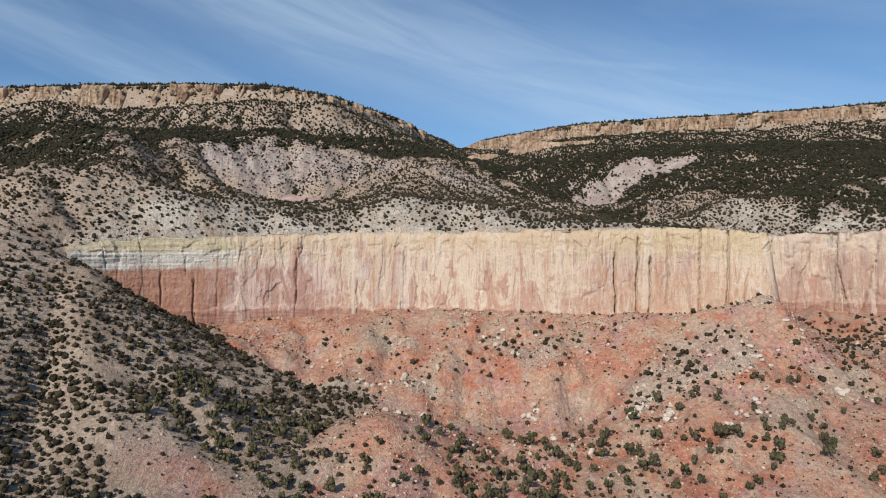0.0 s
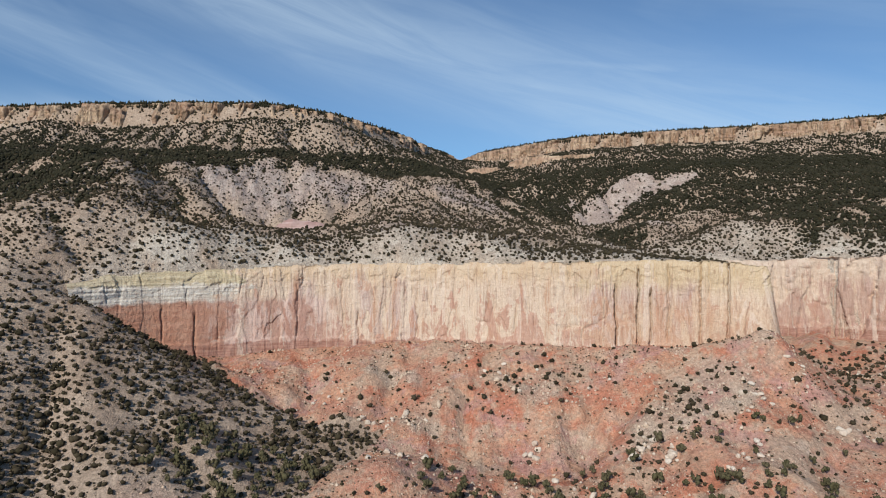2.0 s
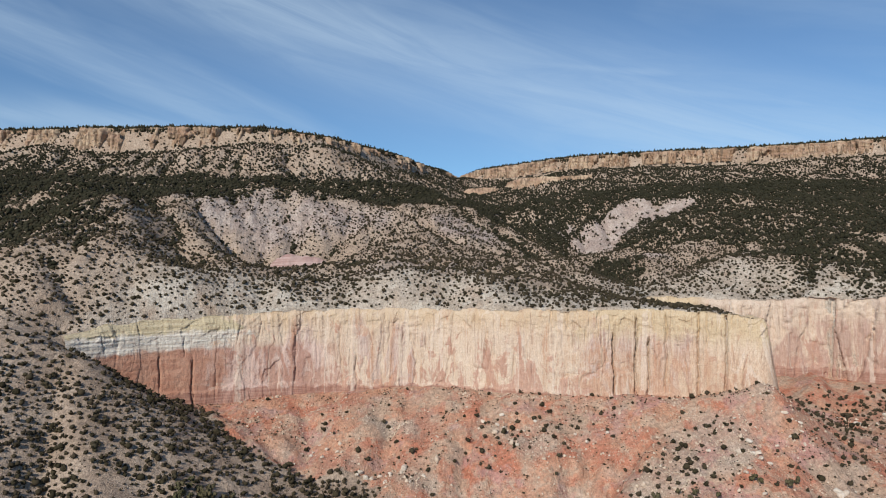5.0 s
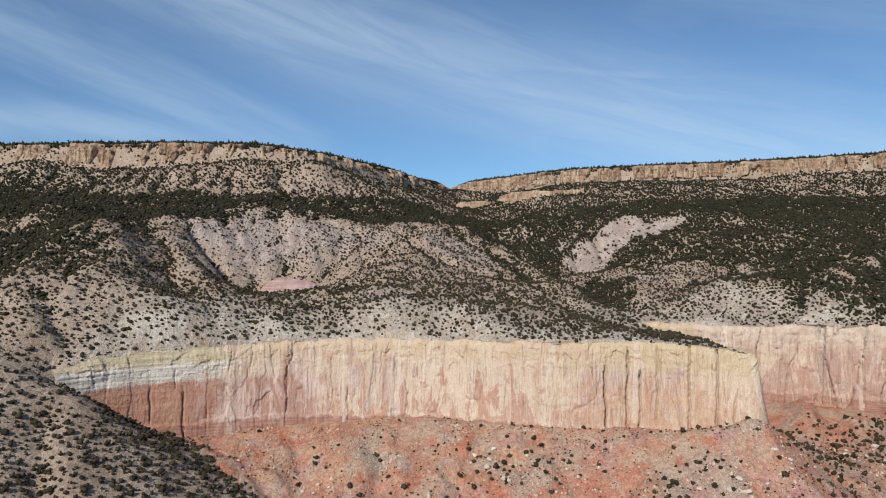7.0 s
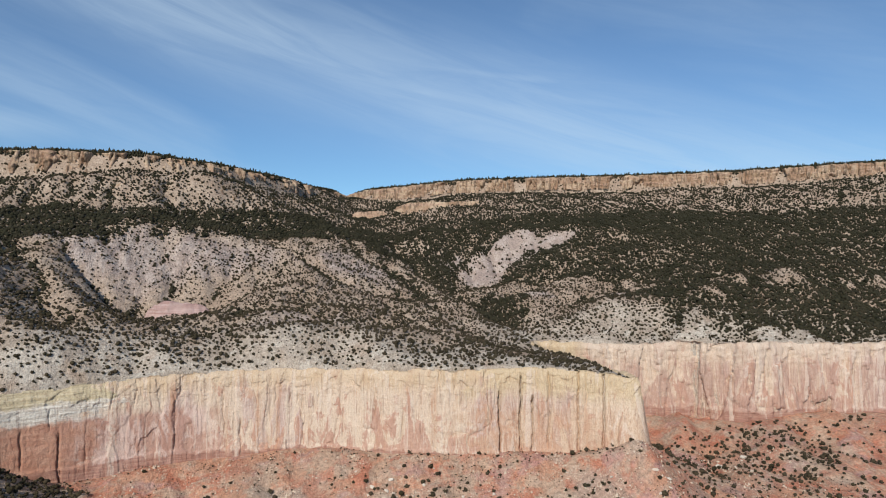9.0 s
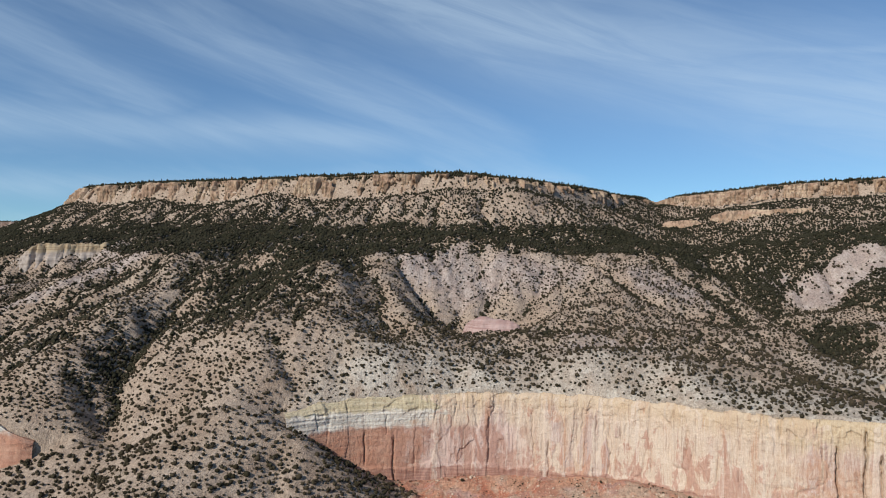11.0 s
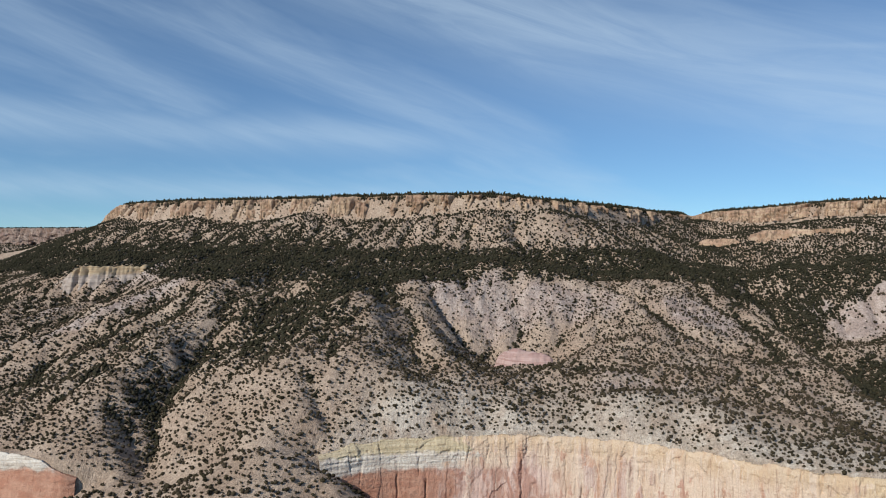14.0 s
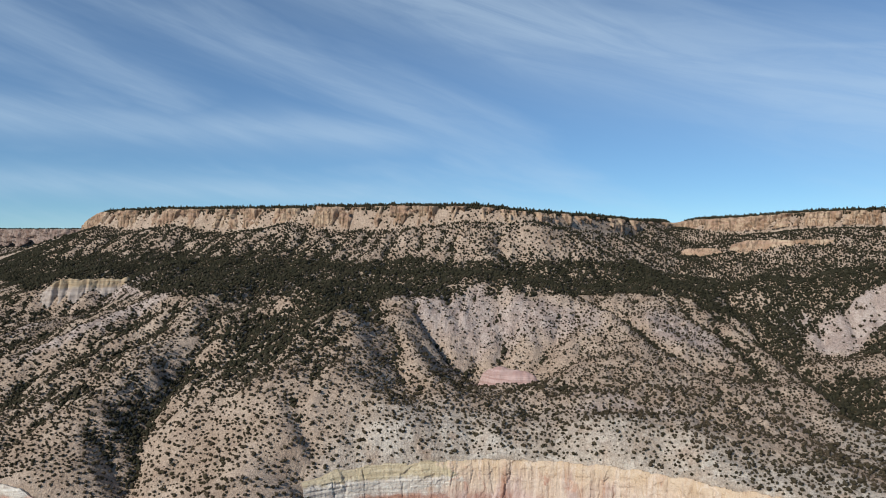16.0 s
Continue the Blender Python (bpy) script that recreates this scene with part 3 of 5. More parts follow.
    col = n.mix(n.math("MULTIPLY", n.math("MULTIPLY", east, n.math("SUBTRACT", 1.0, far)), n.span(n.math("ADD", level, drip), 116, 100, 0.0, 0.5)), col, n.mix(n.span(thin, 0.35, 0.65), (0.47, 0.285, 0.185), (0.56, 0.40, 0.28)))
    # the western end: ochre cap, white band, orange below
    bed = n.math("ADD", z, n.math("MULTIPLY_ADD", n.noise(pos, 0.09, 7.0, 0.65), 12.0, -6.0))
    band = n.noise(n.mapping(pos, (0.06, 0.06, 1)), 0.9, 4.0, 0.6)
    w = n.mix(n.span(n.noise(n.mapping(pos, (1, 1, 2.0)), 0.1, 5.0), 0.35, 0.65), (0.42, 0.215, 0.15), (0.50, 0.295, 0.215))
    w = n.mix(n.span(bed, 105, 109), w, n.mix(n.span(band, 0.38, 0.6), (0.52, 0.47, 0.41), (0.70, 0.67, 0.61)))
    w = n.mix(n.span(bed, 117, 120), w, n.mix(n.span(band, 0.4, 0.6), (0.47, 0.40, 0.27), (0.56, 0.49, 0.35)))
    col = n.mix(n.math("MULTIPLY", n.math("MULTIPLY", far, n.span(level, 126, 112)), n.span(n.noise(n.mapping(pos, (1, 1, 0.35), (8, 1, 5)), 0.045, 8.0, 0.66, 0.9), 0.43, 0.53, 0.1, 0.75)), col, n.mix(n.span(thin, 0.35, 0.65), (0.36, 0.22, 0.18), (0.47, 0.32, 0.27)))
    purple = n.math("MULTIPLY", n.span(n.math("MULTIPLY_ADD", patch, 90.0, n.math("SUBTRACT", x, 45.0)), -172, -140), n.span(x, -62, -92))
    purple = n.math("MULTIPLY", purple, n.span(bed, 112, 104))
    panel = n.span(n.noise(n.mapping(pos, (1, 1, 0.5), (11, 3, 7)), 0.07, 6.0, 0.6, 0.8), 0.46, 0.56)
    col = n.mix(west, col, w)
    col = n.mix(n.math("MULTIPLY", purple, 0.85), col, n.mix(panel, (0.40, 0.235, 0.19), (0.58, 0.44, 0.395)))
    col = n.mix(n.span(n.math("MULTIPLY_ADD", n.noise(n.mapping(pos, (1, 1, 0)), 0.07, 5.0, 0.65), 14.0, z), 85.6, 84.6, 0.0, 0.75), col, n.mix(n.span(band, 0.4, 0.6), (0.27, 0.13, 0.10), (0.40, 0.23, 0.18)))
    varnish = n.noise(n.mapping(pos, (1, 1, 0.018), (21, 14, 0)), 0.42, 5.0, 0.72, 0.3)
    hang = n.math("ADD", n.math("MULTIPLY_ADD", n.noise(n.mapping(pos, (1, 1, 0)), 0.16, 3.0, 0.6), 90.0, -12.0), z)
    col = n.mix(n.math("MULTIPLY", n.span(varnish, 0.575, 0.64, 0.0, 0.62), n.span(hang, 128, 140)), col, n.mix(0.6, col, (0.15, 0.075, 0.055)))
    wash = n.noise(n.mapping(pos, (1, 1, 0.02), (3, 61, 0)), 0.13, 7.0, 0.62, 0.5)
    col = n.mix(n.math("MULTIPLY", n.span(wash, 0.55, 0.62, 0.0, 0.55), n.math("SUBTRACT", 1.0, west)), col, (0.68, 0.585, 0.50))
    col = n.mix(n.span(hair, 0.5, 0.62, 0.0, 0.32), col, n.mix(0.6, col, (0.20, 0.105, 0.075)))
    grime = n.noise(pos, 1.9, 6.0, 0.78)
    col = n.mix(n.span(grime, 0.46, 0.64, 0.0, 0.7), col, n.mix(0.5, col, (0.14, 0.08, 0.055)))
    n.tree.links.new(col, bsdf.inputs["Base Color"])
    h = n.math("ADD", n.noise(n.mapping(pos, (1, 1, 0.25)), 0.6, 8.0, 0.72), n.math("MULTIPLY", n.noise(n.mapping(pos, (0.3, 0.3, 1)), 1.2, 3.0), 0.4))
    bump = n.add("ShaderNodeBump", {"Height": h, "Strength": 0.9, "Distance": 0.9})
    n.tree.links.new(bump.outputs[0], bsdf.inputs["Normal"])
    return m


def caprock_material(name="tan_caprock", shift=(1.0, 1.0, 1.0)):
    m, n, bsdf = material(name)
    pos = n.add("ShaderNodeNewGeometry").outputs["Position"]
    patch = n.noise(n.mapping(pos, (1, 1, 0.5)), 0.05, 6.0, 0.65)
    col = n.mix(n.span(patch, 0.38, 0.62), (0.30, 0.195, 0.13), (0.49, 0.375, 0.27))
    col = n.mix(n.span(n.noise(n.mapping(pos, (0.05, 0.05, 1)), 0.25, 5.0, 0.6), 0.45, 0.62, 0.0, 0.6), col, (0.40, 0.265, 0.20))
    dark = n.noise(n.mapping(pos, (1, 1, 0.15)), 0.2, 5.0, 0.65)
    col = n.mix(n.span(dark, 0.49, 0.60, 0.0, 0.8), col, (0.13, 0.095, 0.07))
    col = n.mix(n.span(n.noise(n.mapping(pos, (1, 1, 0.4)), 0.6, 5.0, 0.7), 0.5, 0.66, 0.0, 0.6), col, (0.16, 0.115, 0.08))
    col = n.mix(1.0, col, shift, "MULTIPLY")
    n.tree.links.new(col, bsdf.inputs["Base Color"])
    bump = n.add("ShaderNodeBump", {"Height": n.noise(pos, 0.3, 6.0, 0.7), "Strength": 0.8, "Distance": 1.5})
    n.tree.links.new(bump.outputs[0], bsdf.inputs["Normal"])
    return m


def foliage_material(name, dark, light, dry):
    m, n, bsdf = material(name)
    geo = n.add("ShaderNodeNewGeometry")
    big = n.noise(geo.outputs["Position"], 0.05, 3.0)
    col = n.mix(geo.outputs["Random Per Island"], dark, light)
    col = n.mix(n.span(big, 0.42, 0.66, 0.0, 0.6), col, dry)
    n.tree.links.new(col, bsdf.inputs["Base Color"])
    return m


def rock_material(name, a, b):
    m, n, bsdf = material(name)
    pos = n.add("ShaderNodeNewGeometry").outputs["Position"]
    rnd = n.add("ShaderNodeObjectInfo").outputs["Random"]
    col = n.mix(n.span(n.noise(pos, 0.7, 6.0, 0.65), 0.35, 0.65), a, b)
    col = n.mix(n.math("MULTIPLY", rnd, 0.35), col, (0.52, 0.36, 0.26))
    n.tree.links.new(col, bsdf.inputs["Base Color"])
    bump = n.add("ShaderNodeBump", {"Height": n.noise(pos, 1.6, 6.0, 0.7), "Strength": 0.7, "Distance": 0.4})
    n.tree.links.new(bump.outputs[0], bsdf.inputs["Normal"])
    return m


GROUND, CLIFF, CAPROCK = ground_material(), cliff_material(), caprock_material()
# far mesa: distance haze put into the rock colour as a blue-grey multiply
HAZE_TINTED_CAPROCK = caprock_material("haze_tinted_caprock", (0.72, 0.76, 0.92))
JUNIPER = foliage_material("juniper_foliage", (0.026, 0.022, 0.012), (0.060, 0.050, 0.030), (0.076, 0.058, 0.039))
PINE = foliage_material("pine_foliage", (0.017, 0.0175, 0.010), (0.038, 0.036, 0.021), (0.046, 0.041, 0.027))
BARK = rock_material("bark", (0.12, 0.09, 0.07), (0.20, 0.16, 0.13))
ROCK = rock_material("pale_rock", (0.50, 0.44, 0.37), (0.66, 0.60, 0.53))
RUBBLE = rock_material("slope_rubble", (0.50, 0.38, 0.29), (0.64, 0.54, 0.44))
FLOOR_JUNIPER = foliage_material("floor_juniper_foliage", (0.050, 0.047, 0.024), (0.104, 0.096, 0.052), (0.118, 0.098, 0.062))


# ---- ground ----
def mesh_from(name, verts, faces, mat, smooth=False):
    me = bpy.data.meshes.new(name)
    verts, faces = np.asarray(verts, np.float32), np.asarray(faces, np.int32)
    k = faces.shape[1]
    me.vertices.add(len(verts))
    me.vertices.foreach_set("co", verts.ravel())
    me.loops.add(faces.size)
    me.loops.foreach_set("vertex_index", faces.ravel())
    me.polygons.add(len(faces))
    me.polygons.foreach_set("loop_start", np.arange(0, faces.size, k, dtype=np.int32))
    me.polygons.foreach_set("loop_total", np.full(len(faces), k, np.int32))
    if smooth:
        me.polygons.foreach_set("use_smooth", np.ones(len(faces), bool))
    me.update(calc_edges=True)
    me.materials.append(mat)
    return me


def grid_faces(rows, cols):
    i = np.arange(rows * cols).reshape(rows, cols)
    return np.stack([i[:-1, :-1], i[:-1, 1:], i[1:, 1:], i[1:, :-1]], -1).reshape(-1, 4)


def spread(stops):
    """Grid lines: (from, to, gap at the start, gap at the end) stretches joined."""
    out = [stops[0][0]]
    for a, b, g0, g1 in stops:
        x = a
        while x < b - 0.5 * g1:
            x += g0 + (g1 - g0) * (x - a) / (b - a)
            out.append(min(x, b))
    return np.array(sorted(set(out)))


GX = spread([(-7000, -1000, 400, 12), (-1000, -640, 9, 3), (-640, 640, 3.0, 3.0), (640, 1000, 3, 9), (1000, 7000, 12, 400)])
GY = spread([(-800, 230, 60, 4), (230, 360, 3, 1.8), (360, 600, 1.8, 2.4), (600, 1000, 2.6, 5), (1000, 1500, 5, 10), (1500, 7000, 10, 400)])
X, Y = np.meshgrid(GX, GY)
Z, DE, DM = land(X, Y)


def stony(x, y):
    """Where pale rubble lies on the red slope."""
    f = (1.0 * bump_at(x, y, 155, 388, 26, 30, -20) + 0.9 * bump_at(x, y, 112, 362, 26, 16, 10) + 0.8 * bump_at(x, y, 58, 415, 22, 20) + 0.7 * bump_at(x, y, -38, 440, 30, 14)
         + 0.6 * bump_at(x, y, -20, 395, 22, 14) + 0.5 * bump_at(x, y, 215, 345, 16, 12) + 0.5 * bump_at(x, y, -62, 380, 12, 24) + 0.6 * bump_at(x, y, 20, 345, 24, 10))
    bare = bump_at(x, y, 170, 318, 40, 30) + bump_at(x, y, 85, 425, 12, 16) + bump_at(x, y, 195, 345, 30, 20)
    return step(0.38, 0.75, f + 0.75 * fbm(x, y, 22, 5, 48, 0.6) - 0.8 * bare)


def zones(x, y, z, d, dm):
    """How red, how pale and how lilac the soil is."""
    n1, n2 = fbm(x, y, 60, 4, 41), fbm(x, y, 18, 4, 42)
    hx, hy = x + 14 * fbm(x, y, 40, 3, 43), y + 10 * fbm(x, y, 40, 3, 44)
    hill = inside(hx, hy, HILL) * (1 - 0.85 * np.clip(1.3 * bump_at(x, y, -100, 266, 20, 12) + bump_at(x, y, -40, 315, 12, 10), 0, 1))
    front = 1 - step(-1, 3, d)
    red = front * (1 - hill) * (0.72 + 0.28 * step(-0.35, 0.15, n1 + 0.6 * n2))
    loose = stony(x, y)
    red = red * (1 - 0.55 * loose)
    pale = step(0, 4, d) * (1 - step(14, 80, d + 26 * n1)) * 0.95 * step(-0.5, 0.1, n2 + 0.2) * step(-250, -190, x)
    pale = np.maximum(pale, front * (1 - hill) * np.maximum(0.25 * loose, 0.25 * step(0.22, 0.42, fbm(x, y, 14, 4, 47))))
    bad = (bump_at(x, y, -205, 715, 75, 42) + 0.9 * bump_at(x, y, -95, 745, 60, 32) + bump_at(x, y, 30, 765, 50, 38, -35) + 1.0 * bump_at(x, y, 250, 895, 75, 34, 12)
           + 0.8 * bump_at(x, y, 190, 862, 26, 22) + 0.8 * bump_at(x, y, 150, 905, 26, 30) + 0.6 * bump_at(x, y, -30, 560, 60, 40) + 0.8 * bump_at(x, y, 215, 700, 22, 16) + 0.9 * bump_at(x, y, -660, 740, 60, 40)
           + 1.0 * bump_at(x, y, -598, 566, 70, 19, 45) + 1.1 * bump_at(x, y, -548, 630, 34, 17, 40) + 0.7 * bump_at(x, y, -690, 620, 14, 40) + 0.6 * bump_at(x, y, 300, 650, 50, 20) + 0.7 * bump_at(x, y, 430, 795, 30, 12))
    bad = step(0.25, 0.8, bad + 0.45 * n2) * step(20, 60, d) * step(0, 40, -dm)
    bad = np.maximum(bad, step(0.35, 0.6, scar(x, y) + 0.15 * n2))
    return red, np.clip(pale, 0, 1), bad


def make_ground():
    verts = np.stack([X, Y, Z], -1).reshape(-1, 3)
    me = mesh_from("ground", verts, grid_faces(*X.shape), GROUND, True)
    red, pale, lilac = zones(X, Y, Z, DE, DM)
    col = np.stack([red, pale, lilac, np.ones_like(red)], -1).reshape(-1, 4).astype(np.float32)
    att = me.color_attributes.new("zone", "FLOAT_COLOR", "POINT")
    att.data.foreach_set("color", col.ravel())
    tagged(new("ground", me), "dry tan and red desert slopes, eroded and stony", "ground", kind="structure")


make_ground()


# ---- cliffs ----
def normals_of(p):
    t = np.gradient(p[:, :2], axis=0)
    t /= np.linalg.norm(t, axis=1)[:, None]
    return np.stack([t[:, 1], -t[:, 0]], 1)


PLAN, STATION = curve_line(RIM, 0.9)


def along(x, y):
    return float(STATION[np.argmin(np.hypot(PLAN[:, 0] - x, PLAN[:, 1] - y))])


def slabs(s_, z, wide, tall, seed):
    """Cells on a cliff face: a random number for each cell, and how far the next cell is."""
    u, v = s_ / wide, z / tall
    iu, iv = np.floor(u), np.floor(v)
    d1, d2, key = np.full(u.shape, 9.0), np.full(u.shape, 9.0), np.zeros(u.shape)
    for du in (-1, 0, 1):
        for dv in (-1, 0, 1):
            cu, cv = iu + du, iv + dv
            pu, pv = cu + _hash(cu, cv, seed) / 4294967296.0, cv + _hash(cu, cv, seed + 7) / 4294967296.0
            d = np.maximum(np.abs(u - pu), 0.8 * np.abs(v - pv)) + 0.3 * np.abs(u - pu)
            first = d < d1
            d2 = np.where(first, d1, np.minimum(d2, d))
            key = np.where(first, _hash(cu, cv, seed + 13) / 4294967296.0, key)
            d1 = np.where(first, d, d1)
    return key, d2 - d1


def sandstone_wall(name, a, b, gap=0.9, seed=3, label="", cracks=8.0, heave=1.0):
    """The banded cliff below the first rim, between two stations of the rim line."""
    p, s_ = curve_line(RIM, gap)
    keep = (s_ >= a) & (s_ <= b)
    p, s_ = p[keep], s_[keep]
    nrm = normals_of(p)
    rows = 124 if gap < 0.8 else 84
    u = np.linspace(0, 1, rows)
    base, crown = low_land(*(p[:, :2] + nrm * 7).T) - 9, p[:, 2]
    ends = step(0, 26, s_ - s_[0]) * step(0, 26, s_[-1] - s_)
    west = 1 - step(-178, -140, p[:, 0]) if p[0, 0] > -300 else np.ones(len(s_))
    nose = np.exp(-((s_ - along(188, 416)) / 12.0) ** 2)
    crown = crown - 3.0 * (1 - ends) + ends * (0.5 * fbm(s_, s_ * 0, 9, 3, seed) + 1.3 * pnoise(s_ / 27, 0.3, seed + 1) + 1.5 * np.round(2.6 * pnoise(s_ / 10, 4.3, seed + 1)) / 2)
    S, U = np.meshgrid(s_, u)
    zz = base + (crown - base) * U
    out = 4.2 * (1 - U) ** 1.2
    # the nose stands on a wide foot
    out = out + 8.0 * (1 - U) ** 1.6 * nose
    # the western end leans back in soft beds above the white band
    out = out - west * (0.3 * np.clip(zz - 117.5, 0, 20) + (0.25 + 0.75 * step(104, 112, zz)) * np.clip(pnoise(zz / 2.2, S / 160, seed + 71), -0.3, 0.5))
    # flat slabs of two sizes that have come away from one another along steep joints
    sway, lift = 6.0 * fbm(S, zz * 0.35, 34, 3, seed + 12), 6.0 * fbm(S, zz, 24, 3, seed + 13)
    big_id, big_gap = slabs(S + sway, zz + lift, 15.0, 44.0, seed + 31)
    low_id, low_gap = slabs(S + 0.7 * sway, zz + lift, 5.5, 17.0, seed + 32)
    top_id, _ = slabs(S + sway, zz + 0.5 * lift, 7.0, 3.2, seed + 33)
    out = out + heave * (1 - 0.55 * west) * (1.7 * (big_id - 0.5) + 0.7 * (low_id - 0.5) + 2.0 * fbm(S, zz * 0.2, 60, 2, seed + 2))
    out = out + 0.8 * step(80.5, 79.0, zz + 5 * fbm(S, zz * 0, 30, 4, seed + 41)) + 0.55 * step(119.0, 118.0, zz + 5 * fbm(S, zz * 0, 24, 4, seed + 40)) * step(0.0, 0.25, fbm(S, zz, 30, 2, seed + 42) + 0.1) - 0.7 * np.exp(-(big_gap / 0.045) ** 2) * (big_id > 0.72) - 0.3 * np.exp(-(low_gap / 0.06) ** 2) * (low_id > 0.7)
    out = out + step(0.66, 0.86, U) * 1.1 * (top_id - 0.5) + 0.26 * fbm(S, zz, 2.6, 3, seed + 6, 0.7) + 0.32 * (1 - np.maximum(0.85 * west, nose)) * (ridged(S, zz * 0.06, 4.2, 3, seed + 61) - 0.4)
    tint = np.stack([big_id, low_id, top_id, np.ones_like(big_id)], -1)
    rng = np.random.default_rng(seed)
    for _ in range(int((s_[-1] - s_[0]) / cracks)):
        c, wid, deep = rng.uniform(s_[0], s_[-1]), rng.uniform(0.28, 0.5), rng.uniform(0.4, 2.0)
        z0 = rng.uniform(-0.1, 0.9)
        z1 = z0 + rng.uniform(0.08, 0.45)
        lean, skip = rng.normal() * 0.06, rng.uniform()
        near_by = np.abs(s_ - c) < 11
        if skip < 0.7 * west[np.argmin(np.abs(s_ - c))]:
            continue
        sub, zs, us = S[:, near_by], zz[:, near_by], U[:, near_by]
        path = c + 1.6 * pnoise(zs / 9, c, seed + 9) + 0.5 * pnoise(zs / 2.5, c, seed + 8) + lean * (zs - 100)
        out[:, near_by] -= deep * np.exp(-((sub - path) / wid) ** 2) * step(z0 - 0.05, z0 + 0.05, us) * (1 - step(z1 - 0.05, z1 + 0.05, us))
    # a few deep joints in the eastern nose
    for cx, cy, deep, z0, z1 in ((112, 449, 3.2, 0.08, 0.75), (126, 449, 4.5, 0.08, 0.92), (134, 447, 3.6, 0.05, 0.7), (143, 441, 2.4, 0.2, 0.95), (161, 431, 3.4, 0.1, 1.0), (174, 422, 4.5, 0.0, 1.02), (-168, 464, 1.6, 0.1, 0.6),
                                 (-186, 455, 1.4, 0.25, 0.6), (-60, 491, 1.2, 0.1, 0.5), (-104, 487, 0.9, 0.3, 0.8), (310, 548, 3.0, 0.1, 1.0), (331, 528, 2.5, 0.2, 0.9)):
        c = along(cx, cy)
        path = c + 1.8 * pnoise(zz / 12, c, seed + 19) + 0.7 * pnoise(zz / 3, c, seed + 18)
        out = out - deep * 1.5 * np.exp(-((S - path) / 0.5) ** 2) * step(z0 - 0.05, z0 + 0.05, U) * (1 - step(z1 - 0.05, z1 + 0.05, U))
    # rounded shoulder towards the rim
    out = out * (1 - 0.5 * step(0.94, 1.0, U)) - 1.8 * step(0.9, 1.0, U) ** 2
    xx, yy = p[:, 0] + nrm[:, 0] * out, p[:, 1] + nrm[:, 1] * out
    wall = np.stack([xx, yy, zz], -1)
    lips = []
    for back, up in ((2.0, 0.1), (3.6, -0.2), (6.0, -3.0)):
        q = p[:, :2] - nrm * (back + 0.3 * west * np.clip(crown - 117.5, 0, 20))[:, None]
        lips.append(np.stack([q[:, 0], q[:, 1], np.minimum(crown + 0.6, np.maximum(crown - 0.4, land(*q.T)[0])) + up], -1))
    wall = np.concatenate([wall, np.array(lips)])
    me = mesh_from(name, wall.reshape(-1, 3), grid_faces(*wall.shape[:2]), CLIFF)
    tint = np.concatenate([tint, np.repeat(tint[-1:], 3, 0)]).astype(np.float32)
    me.color_attributes.new("slab", "FLOAT_COLOR", "POINT").data.foreach_set("color", tint.ravel())
    return tagged(new(name, me), label, "cliff")


sandstone_wall("sandstone_cliff", along(-230, 420), along(192, 528), 0.5, 3, "tall sandstone cliff banded cream, pink and red, streaked")
sandstone_wall("sandstone_cliff", along(192, 528), along(900, 440), 1.1, 23, "pink and cream sandstone cliff at the back of a side canyon", heave=3.4)
sandstone_wall("sandstone_cliff", along(-800, 310), along(-398, 378), 1.3, 43, "short cream and orange sandstone cliff below a brushy slope")


